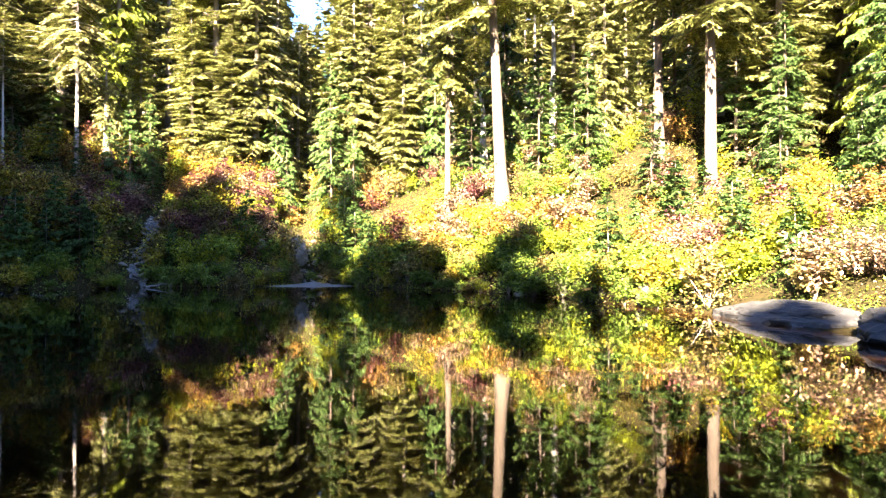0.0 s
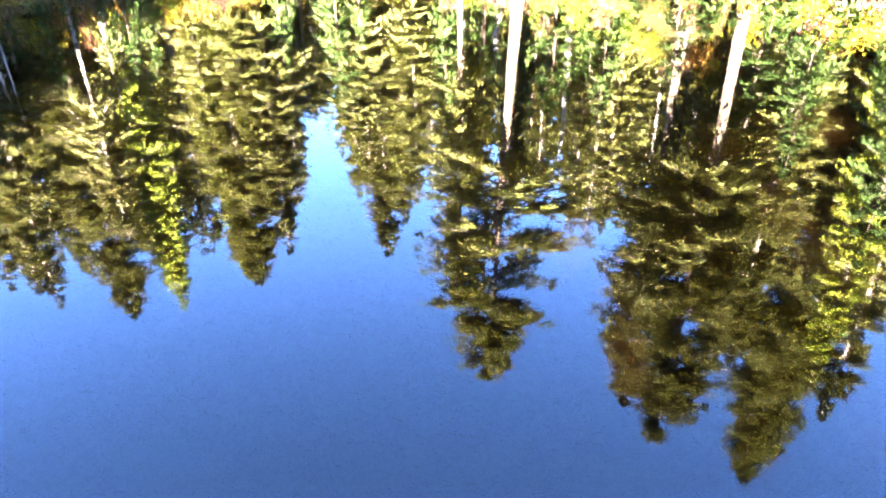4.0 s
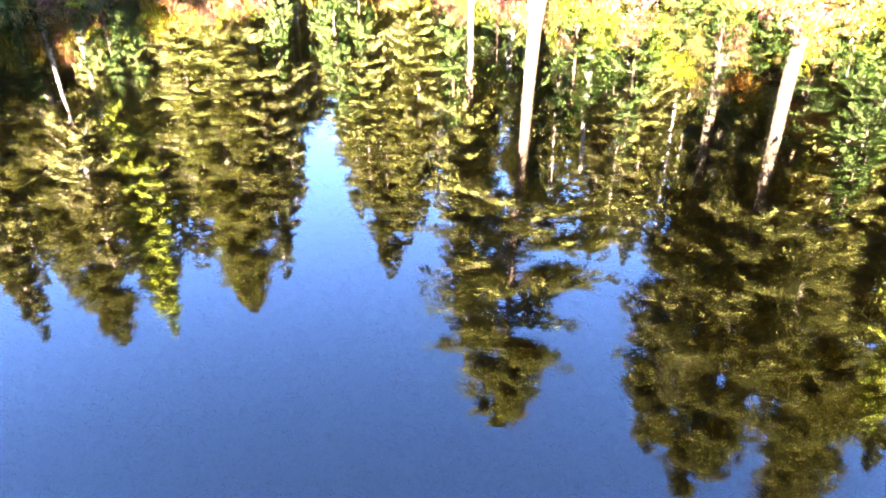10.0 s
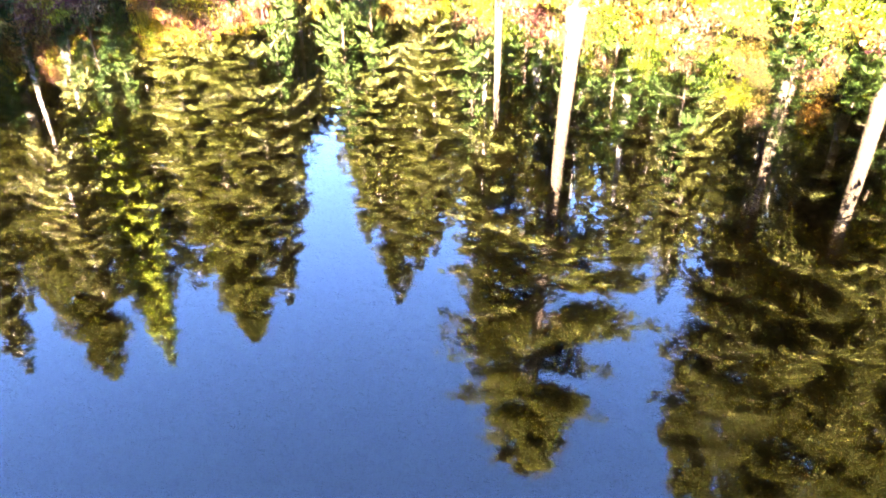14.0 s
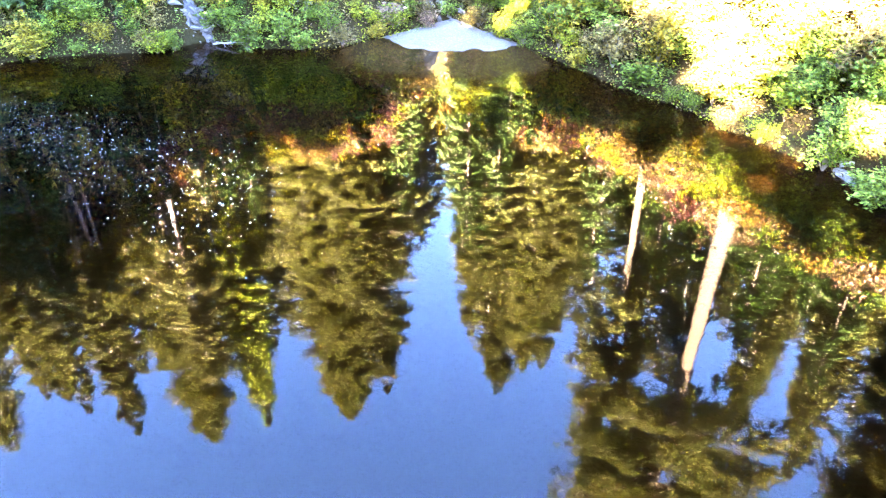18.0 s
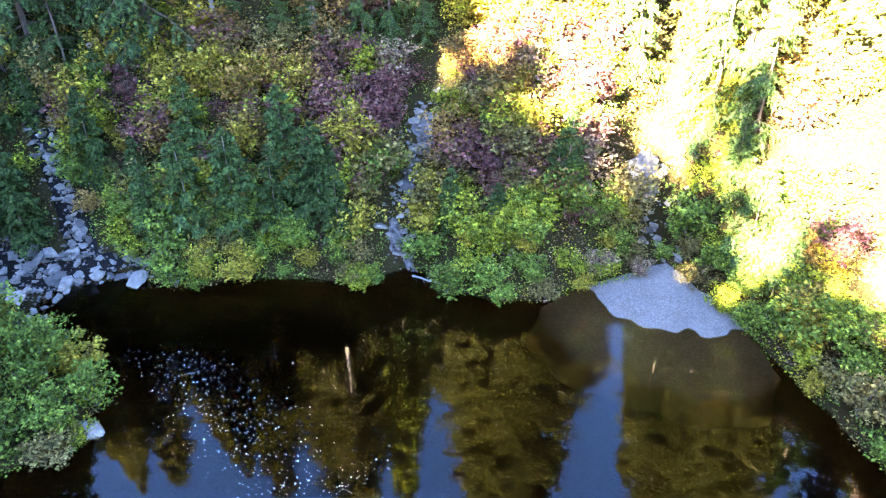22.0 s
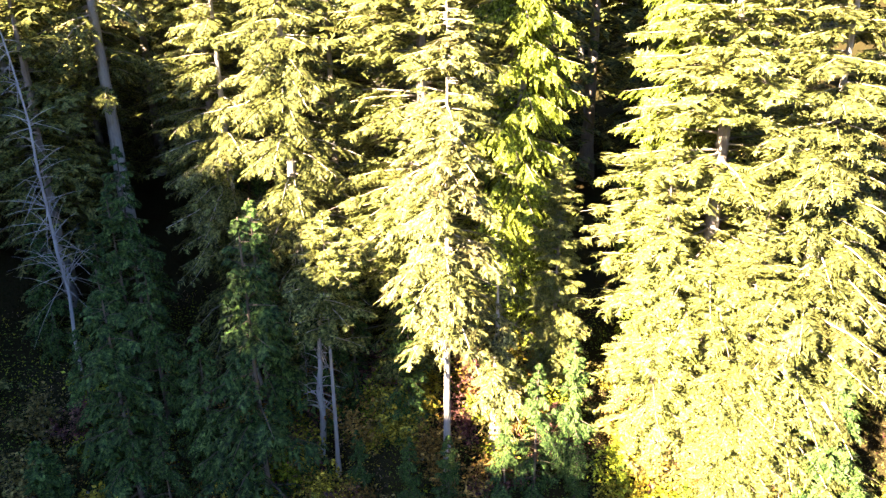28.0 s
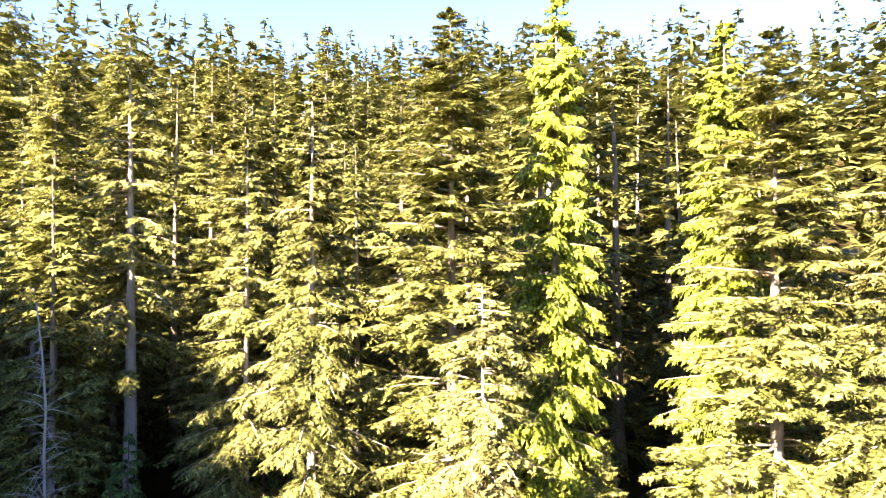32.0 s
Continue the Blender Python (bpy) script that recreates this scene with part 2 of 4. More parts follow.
def sand_material():
    m, nt, bsdf, out = material("pale silt")
    f = noise_at(nt, 1.5, 6, 0.7)
    g = noise_at(nt, 40, 3, 0.7)
    c = ramp(nt, [(0.1, 0.09, 0.07), (0.155, 0.145, 0.13), (0.2, 0.19, 0.175)], f)
    c = mix(nt, c, ramp(nt, [(0.7, 0.7, 0.7), (1.1, 1.1, 1.1)], g), 0.6, "MULTIPLY")
    streak = ramp(nt, [(0.75, 0.75, 0.78), (1.1, 1.1, 1.08)], noise_at(nt, 2.2, 5, 0.7, (2.5, 0.6, 1)))
    c = mix(nt, c, streak, 0.8, "MULTIPLY")
    c = mix(nt, c, ramp(nt, [(0.3, 0.3, 0.3), (0.55, 0.54, 0.52), (0.9, 0.9, 0.88), (1.9, 1.9, 1.9), (3, 3, 3)], noise_at(nt, 20, 6, 0.85)), 1.0, "MULTIPLY")
    # silt browns, then blackens with depth: the water's dimming painted in
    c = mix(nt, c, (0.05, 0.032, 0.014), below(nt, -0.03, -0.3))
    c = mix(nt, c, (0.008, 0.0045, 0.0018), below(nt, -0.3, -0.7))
    nt.links.new(c, bsdf.inputs["Base Color"])
    bsdf.inputs["Roughness"].default_value, bsdf.inputs["Specular IOR Level"].default_value = 0.7, 0.04
    bump(nt, bsdf, g, 0.3, 0.01)
    return m


GROUND, WATER, SAND = ground_material(), water_material(), sand_material()


# ---- mesh helpers ----
def mesh_of(name, verts, faces, mat, smooth=False, slots=None):
    """A mesh from arrays of corners and of faces with three or four corners each (one array or several)."""
    verts = np.asarray(verts, np.float32).reshape(-1, 3)
    faces = [np.asarray(f, np.int32) for f in (faces if isinstance(faces, list) else [faces]) if len(f)]
    me = bpy.data.meshes.new(name)
    me.vertices.add(len(verts))
    me.vertices.foreach_set("co", verts.ravel())
    sizes = np.concatenate([np.full(len(f), f.shape[1], np.int32) for f in faces])
    me.loops.add(int(sizes.sum()))
    me.loops.foreach_set("vertex_index", np.concatenate([f.ravel() for f in faces]))
    me.polygons.add(len(sizes))
    me.polygons.foreach_set("loop_start", np.concatenate([[0], np.cumsum(sizes)[:-1]]).astype(np.int32))
    me.polygons.foreach_set("use_smooth", np.full(len(sizes), smooth))
    for one in mat if isinstance(mat, list) else [mat]:
        me.materials.append(one)
    if slots is not None:
        me.polygons.foreach_set("material_index", np.asarray(slots, np.int32))
    me.update(calc_edges=True)
    return me


def part(name, me, parent, label=""):
    ob = new(name, me)
    ob.parent = parent
    if label:
        tagged(ob, label)
    return ob


def unit(v):
    return v / np.maximum(np.linalg.norm(v, axis=-1, keepdims=True), 1e-9)


def blades(base, way, side, length, width):
    """Pointed blades: one kite of four corners for each base point."""
    length, width = np.reshape(length, (-1, 1)), np.reshape(width, (-1, 1))
    mid = base + way * length * 0.45
    v = np.stack([base, mid + side * width / 2, base + way * length, mid - side * width / 2], 1)
    return v.reshape(-1, 3), np.arange(len(base) * 4).reshape(-1, 4)


def fronds(base, way, side, length, width, pairs, sag):
    """Feathered sprays: narrow pointed fingers on both sides of a sagging line, and one at its end."""
    n = len(base)
    length, width, sag = np.reshape(length, (-1, 1, 1)), np.reshape(width, (-1, 1, 1)), np.reshape(sag, (-1, 1, 1))
    k = np.arange(pairs)
    down = np.array([0, 0, -1.0])

    def on_line(u):
        return base[:, None] + way[:, None] * length * u + down * sag * length * u ** 2

    u0 = k[None, :, None] / (pairs + 1)
    reach = width * 0.72 * np.sin(np.pi * np.clip(u0 * 0.72 + 0.25, 0, 1)) * (0.85 + 0.3 * np.sin(k * 2.4 + base[:, :1] * 7)[:, :, None])
    near, far, tip = on_line(u0), on_line(u0 + 1.1 / (pairs + 1)), on_line(u0 + 1.5 / (pairs + 1))
    right = np.stack([near, far, tip + side[:, None] * reach], 2)
    left = np.stack([far, near, tip - side[:, None] * reach], 2)
    u1 = np.full((n, 1, 1), pairs / (pairs + 1.0))
    a = on_line(u1)
    last = np.stack([a + side[:, None] * width * 0.22, a - side[:, None] * width * 0.22, on_line(u1 * 0 + 1.08)], 2)
    v = np.concatenate([right, left, last], 1).reshape(-1, 3)
    return v, np.arange(len(v)).reshape(-1, 3)


def sprays(base, way, side, length, width, sag, step, finger):
    """Feathered sprays whose fingers stand at an even step, so that long ones carry more of them."""
    pairs = np.clip(np.round(length / step), 2, 14).astype(int)
    down = np.array([0, 0, -1.0])
    out = []
    for count in np.unique(pairs):
        pick = pairs == count
        b, w, sd = base[pick][:, None], way[pick][:, None], side[pick][:, None]
        ln, wd, sg = length[pick][:, None, None], width[pick][:, None, None], sag[pick][:, None, None]
        k = np.arange(count)

        def on_line(u):
            return b + w * ln * u + down * sg * ln * u ** 2

        u0 = (k[None, :, None] + 0.3) / (count + 0.6)
        reach = wd * np.sin(np.pi * np.clip(u0 * 0.68 + 0.27, 0, 1)) * (0.82 + 0.36 * np.sin(k * 2.4 + b[..., 0] * 7 + b[..., 2] * 11)[:, :, None])
        half = finger * (0.8 + 0.4 * np.sin(k * 5.1 + b[..., 1] * 9)[:, :, None]) / ln
        near, far, tip = on_line(u0 - half), on_line(u0 + half), on_line(u0 + 0.55 * reach / ln) + down * reach * 0.22
        right = np.stack([near, far, tip + sd * reach], 2)
        left = np.stack([far, near, tip - sd * reach], 2)
        u1 = np.full((len(ln), 1, 1), 0.8)
        a = on_line(u1)
        last = np.stack([a + sd * finger, a - sd * finger, on_line(u1 * 0 + 1.06)], 2)
        out.append(np.concatenate([right, left, last], 1).reshape(-1, 3))
    v = np.concatenate(out)
    return v, np.arange(len(v)).reshape(-1, 3)


def tubes(paths, radii, sides):
    """Tapered tubes: paths of shape (n, points, 3), radii of shape (n, points)."""
    n, k, _ = paths.shape
    way = unit(np.gradient(paths, axis=1))
    ref = np.where(np.abs(way[..., 2:3]) > 0.9, np.array([1.0, 0, 0]), np.array([0, 0, 1.0]))
    a = unit(np.cross(way, ref))
    b = np.cross(way, a)
    ang = np.linspace(0, 2 * np.pi, sides, endpoint=False)
    ring = a[:, :, None] * np.cos(ang)[None, None, :, None] + b[:, :, None] * np.sin(ang)[None, None, :, None]
    v = paths[:, :, None] + ring * radii[:, :, None, None]
    idx = np.arange(n * k * sides).reshape(n, k, sides)
    nxt = np.roll(idx, -1, 2)
    q = np.stack([idx[:, :-1], nxt[:, :-1], nxt[:, 1:], idx[:, 1:]], -1).reshape(-1, 4)
    return v.reshape(-1, 3), q


# ---- the lie of the land ----
SHORE = [(-60, -4), (-34, 4), (-21, 13), (-16.6, 19.2), (-15.7, 20.4), (-16.2, 21.5), (-18.4, 22.2), (-20.1, 23.0), (-20.2, 24.2),
         (-19.3, 25.4), (-17.3, 25.3), (-16, 26.3), (-14.6, 26.9), (-13, 27.3), (-12, 28.6), (-10.7, 27.9), (-9.5, 28.0), (-8.4, 28.4),
         (-7.3, 29.6), (-5.9, 30.8), (-4.2, 29.9), (-2.8, 28.1), (-2.1, 27.3), (-1.3, 26.2), (0.0, 25.0), (1.3, 23.2), (2.1, 22.3),
         (3.1, 20.6), (3.8, 17.6), (4.8, 15.4), (5.3, 13.5), (5.4, 11.2), (5.6, 8.6), (6.5, 3), (8, -5), (3, -11), (-12, -14), (-36, -13)]
EDGE = np.array(SHORE, float)


def inland(x, y):
    """Signed distance from the shoreline, positive on land."""
    p = np.stack([np.ravel(x), np.ravel(y)], 1).astype(float)
    best = np.full(len(p), 1e9)
    inside = np.zeros(len(p), bool)
    for a, b in zip(EDGE, np.roll(EDGE, -1, 0)):
        ab = b - a
        k = np.clip(((p - a) @ ab) / (ab @ ab), 0, 1)
        best = np.minimum(best, np.linalg.norm(p - a - k[:, None] * ab, axis=1))
        cross = ((a[1] > p[:, 1]) != (b[1] > p[:, 1])) & (p[:, 0] < (b[0] - a[0]) * (p[:, 1] - a[1]) / (b[1] - a[1] + 1e-12) + a[0])
        inside ^= cross
    return np.where(inside, -best, best).reshape(np.shape(x))


def wobble(x, y):
    return (np.sin(x * 0.9 + 1.3 * np.sin(y * 0.5)) + np.sin(y * 1.1 + 1.7 * np.sin(x * 0.37 + 2)) + 0.6 * np.sin(x * 2.3 + y * 1.9)) / 2.6


GULLIES = [((-5.9, 30.8), (-7.4, 35.5), (-9.5, 60), 1.1, 1.0), ((-12.3, 28.5), (-13.1, 30.8), (-13.5, 33), 0.3, 0.6), ((-20.4, 25.2), (-22.1, 26.7), (-24.5, 28.4), 0.25, 0.6)]


def height(x, y):
    x, y = np.asarray(x, float), np.asarray(y, float)
    d = inland(x, y)
    h = np.interp(d, [-30, -6, -2, 0, 0.4, 2, 4, 7, 10, 20, 50, 150, 400, 900, 2600], [-4, -2.4, -1.1, -0.08, 0.35, 1.7, 3.5, 5.7, 6.9, 9, 16, 44, 100, 150, 160])
    low = np.clip((x - 3.0) / 3, 0, 1) * np.clip((27 - y) / 5, 0, 1)
    h = np.where(h > 0, h * (1 - 0.47 * low), h)
    h = h + wobble(x, y) * np.clip(d, 0, 3) * 0.09
    bar = np.exp(-(((x + 22.2) / 2.6) ** 2 + ((y - 24.2) / 1.7) ** 2) ** 2)
    bar = np.maximum(bar, np.exp(-(((x - 6.2) / 1.3) ** 2 + ((y - 11.2) / 3.4) ** 2) ** 2))
    h = np.where(h > 0, h * (1 - 0.8 * bar), h)
    p = np.stack([x.ravel(), y.ravel()], 1)
    for a, b, c, deep, wide in GULLIES:
        near = np.full(len(p), 1e9)
        for s, e in ((a, b), (b, c)):
            s, e = np.array(s), np.array(e)
            k = np.clip(((p - s) @ (e - s)) / ((e - s) @ (e - s)), 0, 1)
            near = np.minimum(near, np.linalg.norm(p - s - k[:, None] * (e - s), axis=1))
        h = h - (deep * np.exp(-(near / wide) ** 2) * np.clip(d.ravel() / 2, 0, 1)).reshape(h.shape)
    return h


def spread(lo, hi, step, far):
    mid = np.arange(lo, hi + step / 2, step)
    out = np.cumsum(step * 1.22 ** np.arange(1, 60))
    out = out[out < far]
    return np.concatenate([(lo - out)[::-1], mid, hi + out])


gx, gy = np.meshgrid(spread(-32, 18, 0.45, 2400), spread(4, 44, 0.45, 2400))
ids = np.arange(gx.size).reshape(gx.shape)
quads = np.stack([ids[:-1, :-1], ids[:-1, 1:], ids[1:, 1:], ids[1:, :-1]], -1).reshape(-1, 4)
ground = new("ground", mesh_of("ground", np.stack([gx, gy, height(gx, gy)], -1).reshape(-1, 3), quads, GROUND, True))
tagged(ground, "steep forest bank of dark soil round a pond", "ground", kind="structure")

wx, wy = np.meshgrid(np.linspace(-64, 14, 40), np.linspace(-20, 34, 30))
ids = np.arange(wx.size).reshape(wx.shape)
quads = np.stack([ids[:-1, :-1], ids[:-1, 1:], ids[1:, 1:], ids[1:, :-1]], -1).reshape(-1, 4)
water = new("water", mesh_of("water", np.stack([wx, wy, 0 * wx], -1).reshape(-1, 3), quads, WATER, True))
water.visible_shadow = False
tagged(water, "still dark brown pond mirroring trees and blue sky", "pond", kind="structure")


# ---- conifers ----
def conifer(seed, tall, radius, clear, whorls, each, laterals, leaflets, droop, lift, blade, gaps=0.1, shape=0.8, trunk=0.3, hang=0.0, lean=(0, 0), tip=0.06, crown_top=0.992):
    """Corners and faces of trunk, boughs and foliage of a conifer of this height."""
    r = np.random.default_rng(seed)
    zt = np.linspace(0, 1, 12)
    bend = np.cumsum(r.normal(0, 0.012, (12, 2)), 0) * tall * 0.12
    axis = np.stack([lean[0] * zt + bend[:, 0] * zt, lean[1] * zt + bend[:, 1] * zt, zt * tall], 1)
    rad = trunk * (1 - zt) ** 1.05 * (1 + 0.5 * np.exp(-zt * 30)) + 0.012
    tv, tf = tubes(axis[None], rad[None], 10)
    z = np.repeat(clear + (crown_top - clear) * (1 - (1 - np.linspace(0, 1, whorls)) ** 1.22), each)
    z = np.clip(z + r.normal(0, 0.35 / whorls, z.shape), clear * 0.8, crown_top)
    keep = r.random(z.shape) > gaps
    z = z[keep]
    n = len(z)
    az = r.random(n) * 2 * np.pi
    rel = np.clip(crown_top + 0.008 - z, 0, 1) / (crown_top + 0.008 - clear)
    reach = radius * (np.clip(rel, 0, 1) ** shape * (1 - tip) + tip * np.clip(rel * 8, 0.25, 1)) * r.uniform(0.68, 1.12, n)
    reach *= np.where(rel > 0.85, r.uniform(0.5, 1.0, n), 1)
    root = np.stack([np.interp(z, zt, axis[:, k]) for k in range(3)], 1)
    out = np.stack([np.cos(az), np.sin(az), 0 * az], 1)
    s = np.linspace(0, 1, 5)
    rise = (lift * (1 - rel * 0.9) - 0.1 * rel)[:, None] * s - (droop * (0.4 + 0.6 * rel) * r.uniform(0.6, 1.4, n))[:, None] * s ** 2 + (hang * 0.3) * s[None] ** 4
    paths = root[:, None] + out[:, None] * (reach[:, None] * s)[..., None] + np.array([0, 0, 1.0]) * (reach[:, None] * rise)[..., None]
    brad = (0.012 + 0.013 * reach)[:, None] * (1 - s * 0.85)[None]
    bv, bf = tubes(paths[:, ::2], brad[:, ::2], 3)
    # foliage: side twigs along every bough, small blades along every twig
    m = laterals
    u = np.tile((np.arange(m) + 0.5) / m, (n, 1)) * 0.9 + 0.1 + r.normal(0, 0.03, (n, m))
    u = np.clip(u, 0.05, 1.0)
    f = u * 4
    i0 = np.clip(f.astype(int), 0, 3)
    w = (f - i0)[..., None]
    rows = np.arange(n)[:, None]
    at = paths[rows, i0] * (1 - w) + paths[rows, i0 + 1] * w
    along = unit(paths[rows, i0 + 1] - paths[rows, i0])
    flat = np.stack([-np.sin(az), np.cos(az), 0 * az], 1)[:, None]
    sign = np.where(np.arange(m) % 2, 1.0, -1.0)[None, :, None]
    twig = unit(along * r.uniform(0.5, 1.0, (n, m, 1)) + flat * sign * r.uniform(0.5, 1.1, (n, m, 1)) + np.array([0, 0, 1.0]) * (r.normal(-0.08 - hang, 0.2, (n, m, 1))))
    tl = (0.16 + 0.42 * reach[:, None] * (1.08 - u) * np.minimum(1, u * 4 + 0.25)) * r.uniform(0.7, 1.25, (n, m))
    side = unit(np.cross(twig, np.array([0, 0, 1.0])) + np.array([0, 0, 1.0]) * r.normal(0, 0.55, (n, m, 1)))
    where, toward, across = at.reshape(-1, 3), twig.reshape(-1, 3), side.reshape(-1, 3)
    sagging = r.uniform(0.05, 0.3, n * m) + hang * 0.5
    thin = np.clip(rel * 9, 0.6, 1)[:, None]
    if leaflets > 2:
        size = np.clip(tl * 0.95, 0.16, 1.1) * thin
        wide = np.clip(size * r.uniform(0.38, 0.58, (n, m)), 0.08, blade * 0.85)
        step = {3: 0.085, 4: 0.06, 5: 0.058}[leaflets]
        fv, ff = sprays(where, toward, across, size.ravel(), wide.ravel(), sagging, step, step * 0.6)
    else:
        size = np.clip(tl * 1.2, blade * 0.7, blade * 1.7) * thin * np.where(u < 0.38, 1.35, 1.0)
        wide = np.clip(size * r.uniform(0.5, 0.8, (n, m)), blade * 0.4 * thin, blade * 1.1)
        fv, ff = fronds(where, toward, across, size.ravel(), wide.ravel(), leaflets, sagging)
    return (tv, tf), (bv, bf), (fv, ff)


NEAR, WOOD = "conifers round the pond", "conifers in the wood"


def tree_thing(name, label, category, group, geometry, bark, needles):
    (tv, tf), (bv, bf), (fv, ff) = geometry
    thing = new(name)
    tagged(thing, label, category, group)
    part("trunk", mesh_of("trunk", tv, tf, bark, True), thing)
    if group in (NEAR, "young trees under the wood"):
        tagged(part("branchwork", mesh_of("branchwork", bv, bf, bark, True), thing), kind="stuff")
    if len(fv):
        tagged(part("crown", mesh_of("crown", fv, ff, needles), thing), kind="stuff")
    return thing


KINDS = {}


def kind_of_tree(key, name, label, group, bark, needles, tall, **shape):
    KINDS[key] = (name, label, group, bark, needles, tall, shape)


kind_of_tree("fir", "fir_tree", "tall dense green fir tree on the bank", NEAR, BARK, FIR, 20.0, seed=1, radius=3.3, clear=0.03, whorls=56, each=6, laterals=18, leaflets=5, droop=0.25, lift=0.3, blade=0.28, shape=0.6, tip=0.12, trunk=0.22)
kind_of_tree("fir_b", "fir_tree", "tall slender fir tree with level boughs", NEAR, BARK, FIR, 20.0, seed=2, radius=2.8, clear=0.08, whorls=52, each=6, laterals=18, leaflets=5, droop=0.2, lift=0.22, blade=0.27, shape=0.65, tip=0.1, gaps=0.12, trunk=0.2)
kind_of_tree("hemlock", "hemlock_tree", "hemlock with drooping olive-green boughs and pale trunk", NEAR, PALE_BARK, HEMLOCK, 18.0, seed=3, radius=3.0, clear=0.1, whorls=44, each=6, laterals=18, leaflets=5, tip=0.1, droop=0.5, lift=0.22, blade=0.27, gaps=0.2, hang=0.14, trunk=0.18)
kind_of_tree("cedar", "cedar_tree", "bright yellow-green cedar with hanging fronds", NEAR, BARK, CEDAR, 20.0, seed=4, radius=2.4, clear=0.04, whorls=58, each=6, laterals=24, leaflets=4, droop=0.6, lift=0.1, blade=0.17, gaps=0.05, shape=0.6, hang=0.38, trunk=0.22)
kind_of_tree("dry", "spruce_tree", "thin-crowned spruce with brownish needles and pale trunk", NEAR, PALE_BARK, DRY, 14.0, seed=5, radius=2.1, clear=0.16, whorls=34, each=6, laterals=17, leaflets=5, droop=0.4, lift=0.2, blade=0.21, gaps=0.2, trunk=0.13)
kind_of_tree("pale", "spruce_tree", "spruce with long bare pale trunk and thin dry crown", NEAR, PALE_BARK, DRY, 12.0, seed=25, radius=1.75, clear=0.4, whorls=26, each=6, laterals=15, leaflets=5, droop=0.5, lift=0.1, blade=0.22, gaps=0.2, shape=0.42, tip=0.12, trunk=0.09)
kind_of_tree("slim", "fir_tree", "small fir with bare lower trunk in the sun", NEAR, PALE_BARK, FIR, 8.0, seed=26, radius=1.6, clear=0.6, whorls=13, each=6, laterals=15, leaflets=5, droop=0.15, lift=0.35, blade=0.2, gaps=0.08, shape=0.9, trunk=0.06)
kind_of_tree("tall", "old_fir_tree", "old fir with thick bare pale trunk and ragged crown", NEAR, TAN_BARK, FIR, 18.0, seed=6, radius=3.4, clear=0.42, whorls=24, each=6, laterals=17, leaflets=3, droop=0.3, lift=0.3, blade=0.38, gaps=0.34, shape=0.45, tip=0.12, trunk=0.2)
kind_of_tree("bare", "old_fir_tree", "fir with slim bare pale trunk and high crown", NEAR, TAN_BARK, FIR, 18.0, seed=16, radius=2.45, clear=0.34, whorls=34, each=6, laterals=16, leaflets=3, droop=0.35, lift=0.25, blade=0.38, gaps=0.28, shape=0.5, tip=0.15, trunk=0.17)
kind_of_tree("old_hemlock", "hemlock_tree", "tall hemlock with thick bare lower trunk and ragged boughs", NEAR, PALE_BARK, HEMLOCK, 20.0, seed=27, radius=3.1, clear=0.36, whorls=34, each=5, laterals=16, leaflets=5, droop=0.4, lift=0.2, blade=0.28, gaps=0.25, shape=0.6, hang=0.08, trunk=0.3)
kind_of_tree("broken", "spruce_tree", "small spruce with dead broken pale top", NEAR, PALE_BARK, DRY, 7.0, seed=28, radius=1.35, clear=0.3, whorls=15, each=6, laterals=14, leaflets=5, droop=0.5, lift=0.1, blade=0.22, gaps=0.1, shape=0.45, trunk=0.3, crown_top=0.8)
kind_of_tree("young", "young_hemlock", "young hemlock with feathery drooping boughs", "young trees under the wood", TAN_BARK, YOUNG, 7.0, seed=17, radius=1.7, clear=0.05, whorls=18, each=5, laterals=12, leaflets=4, droop=0.6, lift=0.3, blade=0.2, gaps=0.12, hang=0.3, trunk=0.06)
kind_of_tree("young_fir", "young_fir", "young green fir with level boughs", "young trees under the wood", TAN_BARK, YOUNG, 7.0, seed=18, radius=1.6, clear=0.04, whorls=18, each=5, laterals=12, leaflets=4, droop=0.2, lift=0.3, blade=0.2, gaps=0.08, trunk=0.06)
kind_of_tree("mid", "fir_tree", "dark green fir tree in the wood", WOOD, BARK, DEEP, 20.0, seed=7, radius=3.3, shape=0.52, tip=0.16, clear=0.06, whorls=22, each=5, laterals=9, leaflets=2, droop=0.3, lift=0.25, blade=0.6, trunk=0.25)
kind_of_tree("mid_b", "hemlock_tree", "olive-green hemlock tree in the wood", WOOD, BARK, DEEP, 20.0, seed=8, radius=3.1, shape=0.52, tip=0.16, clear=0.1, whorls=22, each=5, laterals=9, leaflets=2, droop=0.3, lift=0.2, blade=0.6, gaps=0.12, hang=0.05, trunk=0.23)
kind_of_tree("back", "fir_tree", "tall fir on the opposite shore of the pond", "conifers on the opposite shore", BARK, FIR, 20.0, seed=19, radius=4.3, clear=0.05, whorls=24, each=5, laterals=5, leaflets=1, droop=0.3, lift=0.25, blade=2.0, gaps=0.05, trunk=0.25)
kind_of_tree("sapling", "fir_sapling", "bushy dark green young fir on the bank", "young firs on the bank", BARK, YOUNG, 3.0, seed=9, radius=1.15, clear=0.03, whorls=12, each=6, laterals=11, leaflets=4, droop=0.3, lift=0.35, blade=0.17, gaps=0.05, shape=0.75, trunk=0.02)
kind_of_tree("sapling_b", "fir_sapling", "slim dark green young fir on the bank", "young firs on the bank", BARK, YOUNG, 3.0, seed=10, radius=0.95, clear=0.03, whorls=13, each=6, laterals=11, leaflets=4, droop=0.4, lift=0.35, blade=0.16, gaps=0.1, shape=0.85, trunk=0.02)
